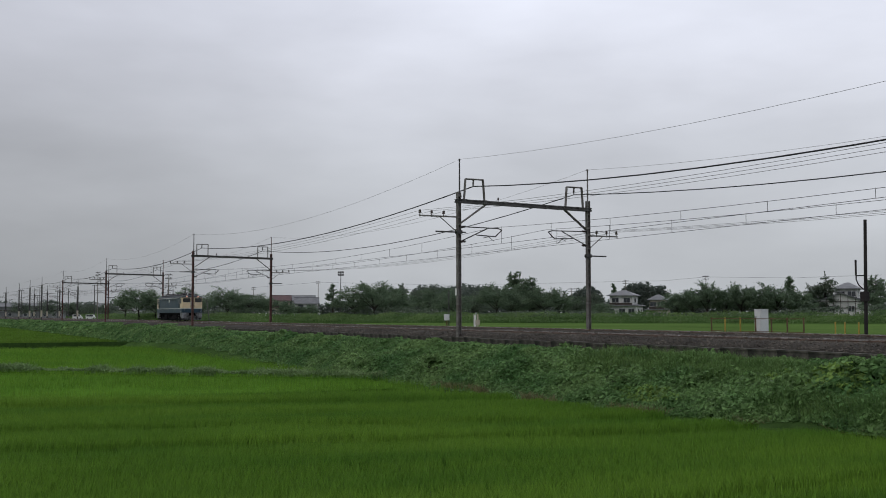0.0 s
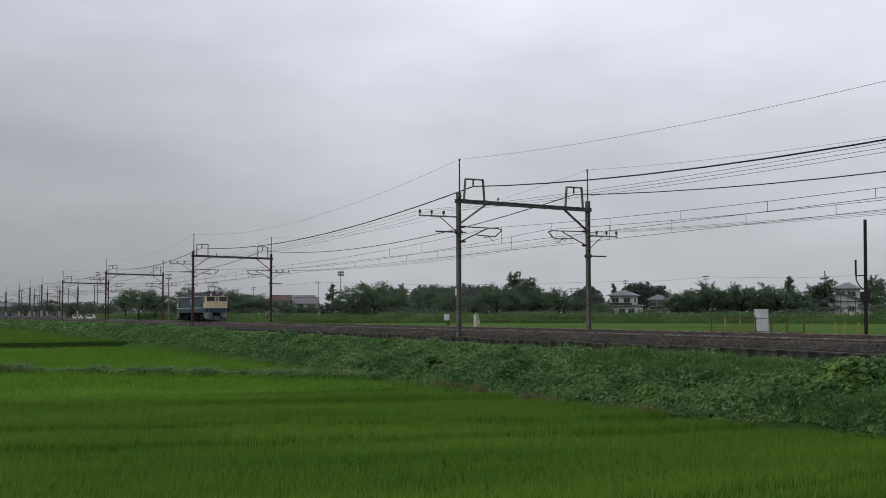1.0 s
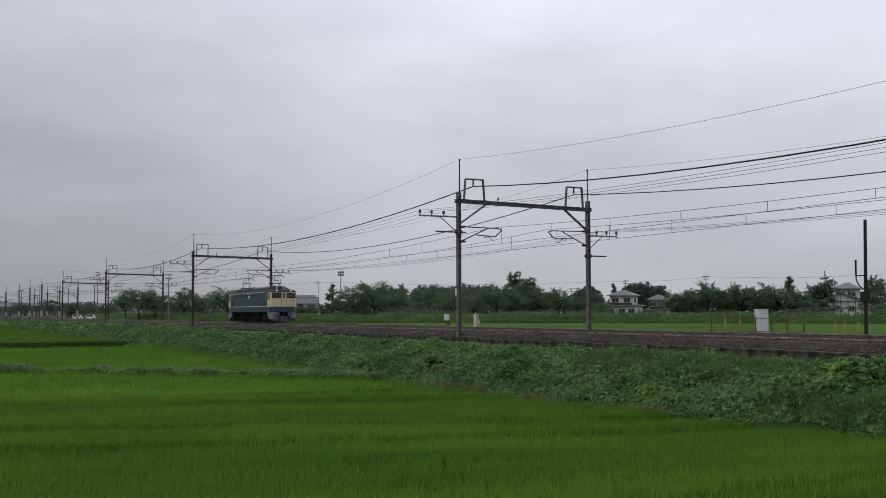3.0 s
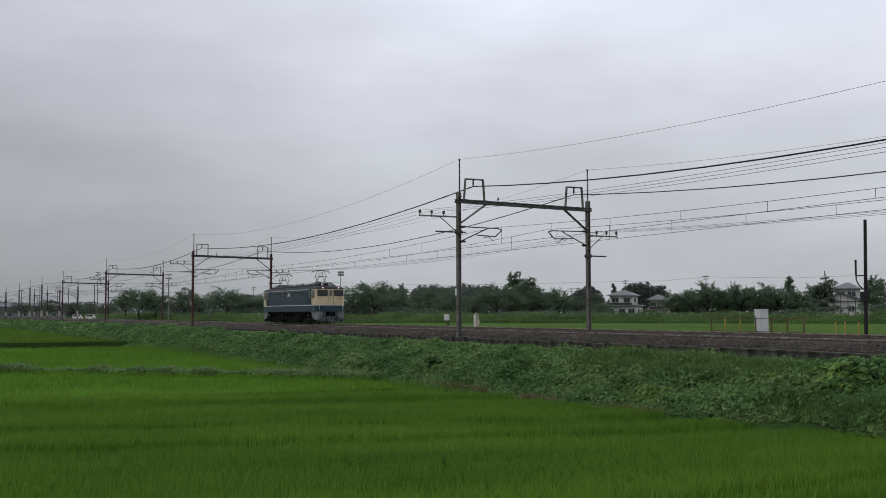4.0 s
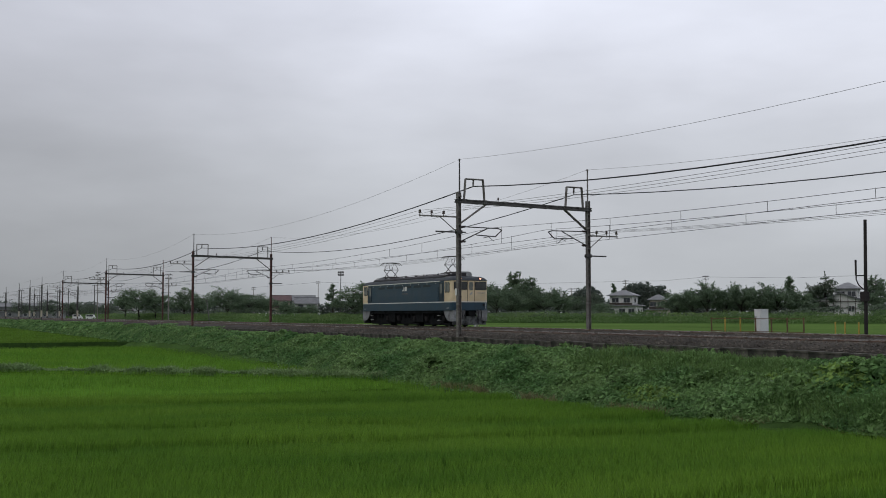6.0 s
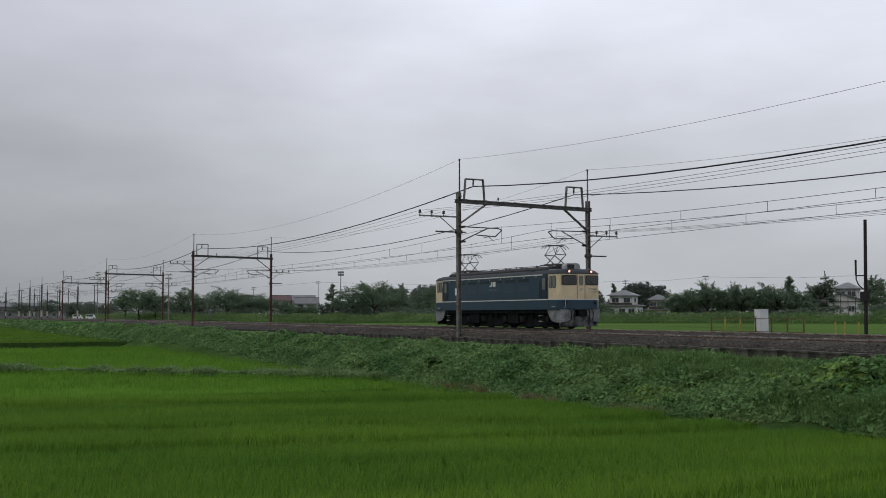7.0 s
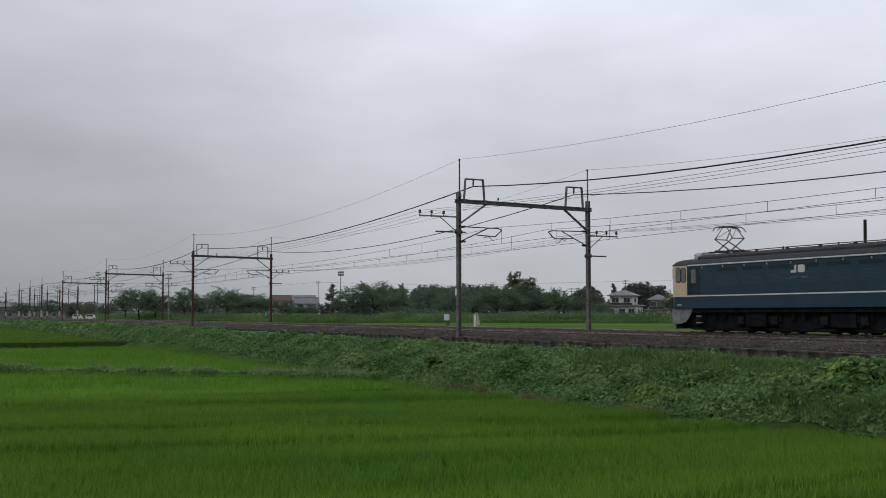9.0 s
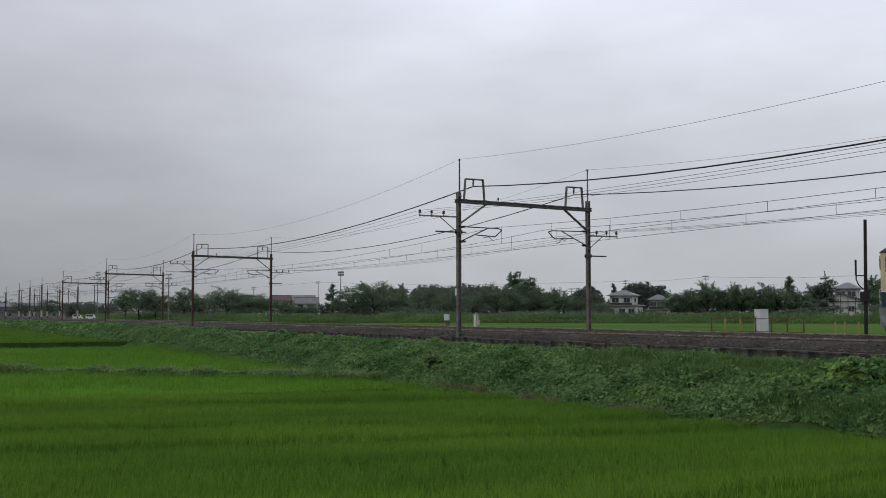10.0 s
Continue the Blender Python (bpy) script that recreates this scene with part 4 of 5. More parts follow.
# ---- far side: field, bank, houses, trees ----
BANK = ((-60.0, 215.0), (-100.0, 178.0), (-133.0, 147.0), (-160.0, 118.0), (-187.0, 97.0), (-240.0, 86.0), (-330.0, 62.0), (-460.0, 60.0))


def along(pts, step):
    """Even steps along a line of points: place, direction."""
    out = []
    for (x0, y0), (x1, y1) in zip(pts, pts[1:]):
        d = math.hypot(x1 - x0, y1 - y0)
        for k in range(max(1, int(d / step))):
            u = k * step / d
            out.append((x0 + (x1 - x0) * u, y0 + (y1 - y0) * u, (x1 - x0) / d, (y1 - y0) / d))
    return out


def build_bank():
    bm = bmesh.new()
    rows = []
    for x, y, dx, dy in along(BANK, 5.0):
        nx, ny = dy, -dx
        if nx * -x + ny * -y < 0:
            nx, ny = -nx, -ny
        w = 0.25 * hills(x, y, 0.06)
        rows.append([bm.verts.new((x + nx * a, y + ny * a, z + w * (z > -1))) for a, z in ((1.5, -1.25), (-1.2, -0.6), (-3.5, 0.15), (-6.0, 0.42), (-10.0, 0.35), (-18.0, -0.15), (-60.0, -0.6))])
    for a, b in zip(rows, rows[1:]):
        for k in range(6):
            bm.faces.new((a[k], b[k], b[k + 1], a[k + 1]))
    ob = part("grass_bank", bm, "meadow", smooth=True)
    tagged(ob, "low overgrown grass bank behind the field", "grass bank", kind="structure")
    rng = np.random.default_rng(8)
    steps = along(BANK, 1.0)
    n = 62000
    pick = rng.integers(0, len(steps), n)
    s = np.array(steps)[pick]
    a = -9.0 * rng.random(n) ** 1.2 + 0.5
    nx, ny = s[:, 3], -s[:, 2]
    flip = np.where(nx * -s[:, 0] + ny * -s[:, 1] < 0, -1.0, 1.0)
    x, y = s[:, 0] + nx * flip * a + rng.normal(0, 0.5, n), s[:, 1] + ny * flip * a + rng.normal(0, 0.5, n)
    z = np.interp(-a, [-1.5, 1.2, 3.5, 6.0, 10.0], [-1.2, -0.6, 0.15, 0.42, 0.35]) - 0.1
    h = (0.35 + 0.55 * rng.random(n)) * (0.75 + 0.5 * np.sin(x * 0.21 + 1.7 * np.sin(y * 0.13)) ** 2)
    mound = np.array([0.5 + 0.6 * noise.noise(Vector((u * 0.12, w * 0.12, 4.0))) + 0.3 * noise.noise(Vector((u * 0.5, w * 0.5, 9.0))) for u, w in zip(x, y)])
    o = np.stack([x, y, z + 0.1 + np.clip(mound, 0.05, 1.3) * 1.35 * rng.random(n) ** 0.45], 1)
    ob = leaf_quads(o, 0.09 + 0.10 * rng.random(n), rng, "weeds", "bank_weeds", None, 0.9)
    tagged(ob, "pale green weeds mounding over the bank", "weeds", kind="stuff")
    tuft_soup("bank_grass", x[::10], y[::10], z[::10], h[::10], 0.08 + 0.08 * rng.random(len(x[::10])), "weeds", rng, "tall green weeds covering the bank")


build_bank()


def build_far_field():
    bm = bmesh.new()
    a = [(-56, 46), (-80, 46), (-120, 50), (-165, 66), (-195, 80), (-188, 95), (-160, 117), (-133, 146), (-100, 176), (-60, 190)]
    slab(bm, a, "z", -1.2, -0.88)
    ob = part("rice_field", bm, "field_strip")
    tagged(ob, "bright green rice field beyond the tracks", "rice field", kind="stuff")
    rng = np.random.default_rng(21)
    n = 30000
    x = -20 - 190 * rng.random(n)
    y = 38.8 + 6.0 * rng.random(n) ** 1.4 + np.where(x < -110, 10 * rng.random(n), 0)
    z = np.interp(y, [38.4, 39.4, 43.0, 60.0], [-0.75, -0.8, -1.0, -1.1]) - 0.05
    h = (0.18 + 0.45 * rng.random(n)) * (0.6 + 0.7 * np.sin(x * 0.17 + np.sin(y)) ** 2)
    tuft_soup("verge_grass", x, y, z, h, 0.05 + 0.06 * rng.random(n), "weeds", rng, "rough grass on the verge beyond the tracks", 0.6)


build_far_field()


TREES = {
    "a": ("broad spreading cherry tree with dark green leaves", "crown"), "b": ("bushy round-topped tree with dense green leaves", "crown"),
    "c": ("dark evergreen tree with a dense upright crown", "crown_dark"), "d": ("slim open tree with layered branches", "crown")}


def build_tree(kind, x, y, height, half, seed):
    """A tapered trunk, limbs that part into twigs, and leaves strewn along the twigs."""
    rng = np.random.default_rng(seed)
    r = random.Random(seed)
    words = TREES[kind]
    t = thing("tree", pose(x, y, section(y) if y > 180 else -0.3), words[0], "tree", "trees behind the field")
    half = max(half, 1.2) * {"a": 1.4, "b": 1.3, "c": 1.1, "d": 1.2}[kind]
    fork = height * {"a": 0.2, "b": 0.16, "c": 0.2, "d": 0.3}[kind]
    bm = bmesh.new()
    sway = Vector((r.uniform(-0.06, 0.06) * half, r.uniform(-0.06, 0.06) * half, fork))
    tube(bm, (0, 0, -0.4), sway, 0.034 * height, 0.024 * height, 7)
    twigs = []  # from, to, spread of the leaves round it

    def shoot(a, b, spread):
        twigs.append((a, b, spread))
        tube(bm, a, b, 0.0045 * height, 0.002 * height, 3)

    def limb(start, end, count, reach):
        """One arching limb with side twigs, drooping at the outside."""
        mid = start.lerp(end, 0.5) + Vector((0, 0, 0.10 * (end - start).length))
        tube(bm, start, mid, 0.014 * height, 0.009 * height, 5)
        tube(bm, mid, end, 0.009 * height, 0.004 * height, 4)
        for k in range(count):
            u = 0.35 + 0.65 * (k + r.random()) / count
            p = start.lerp(mid, u * 2) if u < 0.5 else mid.lerp(end, u * 2 - 1)
            a = r.uniform(0, math.tau)
            out = Vector((end.x, end.y, 0)).normalized() * 0.5 if end.xy.length > 0.1 else Vector()
            d = (Vector((math.cos(a), math.sin(a), r.uniform(-0.35, 0.45))) + out).normalized()
            shoot(p, p + d * reach * r.uniform(0.6, 1.25), 0.16 * reach + 0.1)

    if kind == "d":
        top = Vector((0, 0, height * 0.97))
        tube(bm, sway, top, 0.02 * height, 0.005 * height, 6)
        for k in range(22):
            u = 0.3 + 0.68 * k / 21
            a = r.uniform(0, math.tau)
            reach = half * (1.2 - u) * r.uniform(0.6, 1.25)
            p = sway.lerp(top, max(0, (u - 0.3) / 0.7))
            q = p + Vector((math.cos(a) * reach, math.sin(a) * reach, reach * r.uniform(0.25, 0.7)))
            shoot(p, q, 0.22)
            shoot(p.lerp(q, 0.5), q + Vector((r.uniform(-0.5, 0.5), r.uniform(-0.5, 0.5), 0.3)), 0.22)
    else:
        n = {"a": 13, "b": 14, "c": 15}[kind]
        for k in range(n):
            a = math.tau * (k * 0.382) + r.uniform(-0.25, 0.25)
            v = (k + 0.5) / n
            if kind == "a":
                up, reach = 0.46 + 0.5 * v ** 0.8, half * (1.0 - 0.72 * v ** 1.6)
            elif kind == "b":
                up, reach = 0.32 + 0.64 * v, half * (1.0 - 0.75 * v ** 2.2)
            else:
                up, reach = 0.28 + 0.7 * v, half * (1.0 - 0.78 * v ** 1.5)
            reach *= r.uniform(0.75, 1.08)
            end = Vector((math.cos(a) * reach, math.sin(a) * reach, height * up * r.uniform(0.93, 1.04)))
            limb(sway.lerp(Vector((0, 0, height * 0.6)), 0.75 * v), end, 9, half * r.uniform(0.26, 0.4))
            # long young shoots that stand out of the crown
            if kind == "a" or r.random() < 0.35:
                for j in range(2):
                    tip = end + Vector((r.uniform(-0.15, 0.15) * half + end.x * 0.12, r.uniform(-0.15, 0.15) * half + end.y * 0.12, height * r.uniform(0.03, 0.13)))
                    shoot(end, tip, 0.10)
    part("trunk", bm, "bark", t)
    a = np.array([tuple(p) for p, q, w in twigs])
    b = np.array([tuple(q) for p, q, w in twigs])
    w = np.array([v for p, q, v in twigs])
    length = np.linalg.norm(b - a, axis=1)
    n = int(min(9600, 3400 + 62 * half * height)) if kind != "d" else 3000
    pick = rng.choice(len(a), n, p=length * w / (length * w).sum())
    u = rng.random(n)[:, None] ** 0.8 * 1.06
    d = rng.normal(0, 1, (n, 3)) * w[pick][:, None]
    d[:, 2] *= 0.55
    o = a[pick] + (b[pick] - a[pick]) * u + d
    o[:, 2] = np.maximum(o[:, 2], 0.1 * height)
    leaf_quads(o, (0.10 + 0.11 * rng.random(n)) * (height / 8) ** 0.5, rng, words[1], "crown", t, 0.75)


CHERRIES = ((-327.5, 63.0, 9.0, 6.1), (-350.0, 62.9, 7.9, 2.9), (-324.4, 80.2, 7.2, 3.5), (-295.9, 80.9, 8.5, 5.4), (-300.7, 93.6, 6.9, 3.3), (-235.7, 100.1, 9.2, 6.0), (-209.1, 119.3, 7.9, 4.4),
            (-204.3, 128.9, 7.3, 3.8), (-205.2, 133.8, 6.8, 2.9), (-174.9, 147.0, 6.2, 3.3), (-170.3, 147.2, 7.6, 3.0), (-165.6, 152.0, 7.2, 3.0), (-160.8, 157.0, 6.6, 3.0), (-152.4, 175.9, 8.8, 2.1))
BUSHY = ((-318.0, 106.0, 4.6, 2.6), (-319.0, 110.5, 4.0, 2.4), (-321.0, 115.5, 4.3, 2.6), (-218.0, 129.5, 11.6, 2.0), (-214.3, 131.3, 10.6, 2.0), (-212.5, 128.4, 8.8, 2.2), (-312.0, 104.0, 5.2, 2.6), (-338.0, 104.0, 6.2, 2.6), (-323.3, 66.8, 8.5, 4.4), (-331.5, 77.2, 10.0, 4.2), (-297.9, 88.1, 7.7, 4.9), (-244.3, 98.7, 7.3, 4.8), (-240.2, 106.8, 7.8, 4.2), (-242.5, 119.8, 8.5, 4.9), (-233.2, 120.5, 7.0, 4.2), (-211.0, 124.4, 6.8, 3.9),
         (-227.2, 161.2, 4.1, 2.9), (-179.6, 146.6, 6.0, 2.9), (-170.1, 152.0, 7.1, 3.3), (-165.4, 156.8, 7.2, 3.3), (-158.9, 160.8, 6.2, 2.7), (-149.2, 171.1, 5.6, 2.2))
EVERGREEN = ((-300.7, 138.0, 10.6, 2.8), (-262.2, 125.4, 8.0, 3.7), (-237.9, 129.1, 6.3, 4.3), (-211.3, 130.4, 8.2, 2.4), (-251.1, 169.4, 6.6, 3.5),
             (-257.3, 179.5, 7.4, 4.3), (-173.7, 180.5, 8.5, 2.8), (-172.4, 182.9, 10.0, 3.0), (-500.0, 45.0, 6.5, 6.0), (-498.0, 56.0, 7.0, 7.0), (-492.0, 66.0, 6.0, 6.0), (-470.0, 70.0, 5.5, 5.0), (-440.0, 72.0, 6.0, 5.0))
OPEN = ((-310.4, 118.8, 10.6, 2.5), (-270.9, 196.9, 11.0, 1.4), (-173.1, 172.8, 9.3, 1.6))
for kind_, rows_ in (("a", CHERRIES), ("b", BUSHY), ("c", EVERGREEN), ("d", OPEN)):
    for k_, (x_, y_, h_, w_) in enumerate(rows_):
        build_tree(kind_, x_, y_, h_, w_, 100 + 17 * k_ + ord(kind_))


def build_woods():
    """Far woods and the hedge under the trees."""
    rng = np.random.default_rng(31)
    o = []
    for x, y, h, w in ((-420.5, 322.9, 14.8, 8.6), (-422.8, 318.4, 14.2, 7.4), (-416.8, 330.3, 13.6, 4.6), (-548.9, 291.1, 16.5, 19.8), (-575.8, 282.2, 17.0, 13.7), (-560.4, 312.7, 16.3, 13.7), (-466.1, 321.6, 13.8, 9.0), (-550.0, 244.6, 14.8, 9.6)):
        n = int(260 * w)
        a, u = rng.random(n) * math.tau, rng.random(n) ** 0.5
        lump = 1 + 0.10 * np.sin(5 * a + x) + 0.06 * np.sin(11 * a)
        o.append(np.stack([x + np.cos(a) * u * w * lump, y + np.sin(a) * u * w * lump, h * (0.25 + 0.75 * np.sqrt(np.maximum(0, 1 - u ** 2.6))) * (0.55 + 0.45 * rng.random(n) ** 0.35) * lump], 1))
    o = np.concatenate(o)
    ob = leaf_quads(o, 0.55 + 0.5 * rng.random(len(o)), rng, "crown_hazed", "far_wood", None)
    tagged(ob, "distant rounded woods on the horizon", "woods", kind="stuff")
    o = []
    for k in range(330):
        u = k / 329
        x, y = -900 + 560 * u, 60 + 640 * u
        n, h = 130, 9.0 + 3.0 * math.sin(k * 0.37) * math.sin(k * 0.11) + rng.random() * 2
        o.append(np.stack([x + rng.normal(0, 3, n), y + rng.normal(0, 3, n), -0.5 + h * rng.random(n) ** 0.95], 1))
    o = np.concatenate(o)
    ob = leaf_quads(o, 0.8 + 0.6 * rng.random(len(o)), rng, "crown_hazed", "far_hedgerow", None)
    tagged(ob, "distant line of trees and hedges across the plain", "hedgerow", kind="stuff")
    o = []
    steps = along(BANK, 1.2)
    for x, y, dx, dy in steps:
        nx, ny = dy, -dx
        if nx * -x + ny * -y < 0:
            nx, ny = -nx, -ny
        n = 64
        a = -15 + rng.normal(0, 2.5, n)
        top = 1.9 + 1.4 * math.sin(x * 0.09) * math.sin(y * 0.05 + 1)
        o.append(np.stack([x + nx * a + rng.normal(0, 0.8, n), y + ny * a + rng.normal(0, 0.8, n), -0.3 + top * rng.random(n)], 1))
    o = np.concatenate(o)
    # darker leaf colour stands in for the shade below the crowns
    ob = leaf_quads(o, 0.16 + 0.18 * rng.random(len(o)), rng, "crown_dark", "undergrowth", None)
    tagged(ob, "undergrowth beneath the row of trees, leaf colour darkened as shade", "undergrowth", kind="stuff")


build_woods()


def window(parent, x, y, z, w, h, face):
    """A framed window standing 3 cm proud on a wall that faces -y ('s') or +x ('e')."""
    bm = bmesh.new()
    if face == "s":
        box(bm, x - w / 2 - 0.08, x + w / 2 + 0.08, y - 0.06, y + 0.05, z - 0.08, z + h + 0.08)
    else:
        box(bm, y - 0.05, y + 0.06, x - w / 2 - 0.08, x + w / 2 + 0.08, z - 0.08, z + h + 0.08)
    fr = part("window", bm, "silver", parent)
    for s in (-1, 1):
        bm = bmesh.new()
        a, b = sorted((x + s * 0.03, x + s * w / 2))
        if face == "s":
            box(bm, a, b, y - 0.08, y - 0.02, z, z + h)
        else:
            box(bm, y + 0.02, y + 0.08, a, b, z, z + h)
        part("pane", bm, "window", fr)


def gable(bm, x0, x1, y0, y1, z, rise, over=0.6, thick=0.22):
    """A saddle roof with its ridge along x."""
    ym = (y0 + y1) / 2
    for s, ye in ((-1, y0 - over), (1, y1 + over)):
        drop = rise * over / ((y1 - y0) / 2)
        slab(bm, [(ye, z - drop), (ym, z + rise), (ym, z + rise + thick), (ye, z - drop + thick)], "x", x0 - over, x1 + over)
    box(bm, x0 - over, x1 + over, ym - 0.14, ym + 0.14, z + rise + thick * 0.6, z + rise + thick + 0.12)


def hip(bm, x0, x1, y0, y1, z, rise, over=0.7):
    a = [bm.verts.new(c) for c in ((x0 - over, y0 - over, z), (x1 + over, y0 - over, z), (x1 + over, y1 + over, z), (x0 - over, y1 + over, z))]
    a2 = [bm.verts.new(v.co + Vector((0, 0, 0.16))) for v in a]
    k = min(x1 - x0, y1 - y0) * 0.42
    r0, r1 = bm.verts.new((x0 + k, (y0 + y1) / 2, z + rise)), bm.verts.new((x1 - k, (y0 + y1) / 2, z + rise))
    bm.faces.new(a[::-1])
    for i in range(4):
        bm.faces.new((a[i], a[(i + 1) % 4], a2[(i + 1) % 4], a2[i]))
    bm.faces.new((a2[0], a2[1], r1, r0))
    bm.faces.new((a2[1], a2[2], r1))
    bm.faces.new((a2[2], a2[3], r0, r1))
    bm.faces.new((a2[3], a2[0], r0))


def build_house(x, y, turn, w, d, storeys, wall, roof, label, kind="hip", z=-0.4, top_share=0.72):
    """A house of one or two storeys, the lower one under a skirt roof."""
    t = thing("house", pose(x, y, z, 0, 0, turn), label, "house", "houses beyond the bank")
    h = 2.9
    bm = bmesh.new()
    box(bm, -w / 2, w / 2, -d / 2, d / 2, -2.2, h)
    part("wall", bm, wall, t)
    bm = bmesh.new()
    if storeys == 2:
        w2, d2 = w * top_share, d * 0.8
        box(bm, -w2 / 2, w2 / 2, -d2 / 2, d2 / 2, h, 2 * h - 0.2)
        part("wall", bm, wall, t)
        bm = bmesh.new()
        hip(bm, -w / 2, w / 2, -d / 2, d / 2, h - 0.05, 0.9)
        part("roof", bm, roof, t)
        bm = bmesh.new()
        (hip if kind == "hip" else gable)(bm, -w2 / 2, w2 / 2, -d2 / 2, d2 / 2, 2 * h - 0.25, 1.6)
        part("roof", bm, roof, t)
        for k in (-0.25, 0.25):
            window(t, w2 * k, -d2 / 2, h + 0.95, 1.7, 1.15, "s")
        window(t, 0.0, w2 / 2, h + 0.95, 1.5, 1.1, "e")
        bm = bmesh.new()
        box(bm, -w2 / 2, w2 / 2, -d2 / 2 - 0.75, -d2 / 2 - 0.68, h + 0.25, h + 0.8)
        for k in range(8):
            box(bm, -w2 / 2 + k * w2 / 7 - 0.03, -w2 / 2 + k * w2 / 7 + 0.03, -d2 / 2 - 0.76, -d2 / 2 - 0.66, h + 0.1, h + 0.95)
        part("balcony_rail", bm, "timber", t)
    else:
        (hip if kind == "hip" else gable)(bm, -w / 2, w / 2, -d / 2, d / 2, h - 0.05, 1.9)
        part("roof", bm, roof, t)
        if kind == "gable":
            bm = bmesh.new()
            for s in (-1, 1):
                slab(bm, [(-d / 2, h - 0.1), (d / 2, h - 0.1), (0, h + 1.8)], "x", s * w / 2 - 0.1, s * w / 2 + 0.1)
            part("gable_wall", bm, wall, t)
            bm = bmesh.new()
            for k in (-0.3, -0.15, 0.0, 0.15, 0.3):
                box(bm, w / 2 + 0.1, w / 2 + 0.16, d * k - 0.06, d * k + 0.06, 0.2, h + 1.7 - abs(k) * 3.6)
            for zz in (1.5, h):
                box(bm, w / 2 + 0.11, w / 2 + 0.17, -d / 2, d / 2, zz - 0.06, zz + 0.06)
            part("timber_frame", bm, "timber", t)
    for k in (-0.3, 0.05, 0.34):
        window(t, w * k, -d / 2, 0.7, 1.6, 1.4, "s")
    window(t, -d * 0.2, w / 2, 0.8, 1.4, 1.2, "e")
    window(t, d * 0.22, w / 2, 0.8, 1.2, 1.1, "e")
    return t


build_house(-233.0, 172.5, 40, 8.6, 7.4, 2, "plaster", "tile_roof", "two-storey white house with grey tiled roofs", z=0.1)
build_house(-236.6, 187.0, 40, 5.6, 5.0, 2, "plaster_beige", "tile_roof", "small beige two-storey house with grey roof", z=-0.9)
build_house(-176.7, 194.5, 36, 9.5, 8.5, 2, "plaster", "tile_roof", "traditional white house with an upper storey under a hipped tile roof", top_share=0.5, z=0.9)
build_house(-171.0, 186.0, -48, 6.0, 10.0, 1, "plaster", "tile_roof", "timber-framed white gable wing beside the larger house", "gable", z=0.6)
build_house(-375.6, 123.2, 70, 9.0, 7.5, 2, "plaster_beige", "red_roof", "two-storey house with a dull red roof", "gable", z=0.5)
build_house(-384.0, 133.0, 64, 13.5, 8.0, 2, "plaster", "tile_roof", "long pale house with a grey roof", "gable", z=0.6, top_share=0.85)
build_house(-333.0, 118.0, 68, 8.8, 7.0, 2, "plaster", "tile_roof", "white-walled house with dark grey gable roofs", "gable", z=-1.0, top_share=0.8)
build_house(-560.0, 62.0, 70, 15.0, 9.0, 2, "dull_wall", "tile_roof", "far pale two-storey building", "hip", top_share=0.9)
build_house(-600.0, 98.0, 75, 14.0, 10.0, 2, "dull_wall", "tile_roof", "far beige building on the edge of town", "gable", top_share=0.9)
build_house(-640.0, 72.0, 75, 18.0, 10.0, 2, "dull_wall", "red_roof", "far pale building with a reddish roof", "hip", top_share=0.9)
build_house(-590.0, 48.0, 70, 26.0, 10.0, 2, "dull_wall", "tile_roof", "long far building with a dark roof", "gable", top_share=0.97)
build_house(-520.0, 95.0, 60, 10.0, 8.0, 2, "plaster", "tile_roof", "far white house with a grey roof", "gable")


def utility_pole(x, y, top, z=-0.4, arms=2, turn=40, lamps=False, material="sleeper"):
    t = thing("floodlight_pole" if lamps else "utility_pole", pose(x, y, z, 0, 0, turn), "tall pole with stacked floodlights" if lamps else "grey concrete utility pole with wooden crossarms", "floodlight" if lamps else "utility pole", "" if lamps else "utility poles")
    h = top - z
    bm = bmesh.new()
    tube(bm, (0, 0, -0.5), (0, 0, h), 0.17, 0.10, 8)
    part("pole", bm, material, t)
    for k in range(arms):
        bm = bmesh.new()
        zz = h - 0.35 - 0.75 * k
        box(bm, -0.95, 0.95, -0.06, 0.06, zz, zz + 0.12)
        arm = part("crossarm", bm, "steel_dark", t)
        if lamps:
            for s in (-0.7, 0, 0.7):
                bm = bmesh.new()
                box(bm, s - 0.28, s + 0.28, -0.3, 0.1, zz + 0.12, zz + 0.6)
                part("floodlight", bm, "steel_dark", arm)
        else:
            for s in (-0.8, -0.4, 0.4, 0.8):
                bm = bmesh.new()
                tube(bm, (s, 0, zz + 0.12), (s, 0, zz + 0.34), 0.06, 0.04, 6)
                part("insulator", bm, "insulator", arm)
    return t


for row_ in ((-397.8, 145.8, 14.0), (-234.5, 202.3, 11.7), (-269.3, 200.2, 11.4), (-419.2, 125.8, 12.1), (-343.7, 53.2, 14.3), (-251.7, 168.3, 8.2), (-236.0, 51.6, 9.9), (-227.1, 216.8, 6.8)):
    utility_pole(*row_)
utility_pole(-318.8, 124.5, 14.4, arms=2, turn=65, lamps=True, material="steel_dark")
for x_, y_, h_ in ((-440.0, 34.0, 9.5), (-437.4, 39.5, 10.5), (-455.1, 48.0, 12.0), (-434.2, 44.9, 8.5), (-451.4, 54.4, 11.0), (-470.3, 57.5, 10.5), (-428.8, 55.6, 11.0), (-425.9, 58.3, 7.5), (-413.6, 62.9, 12.0)):
    utility_pole(x_, y_, h_, arms=1, turn=75, material="steel_dark")
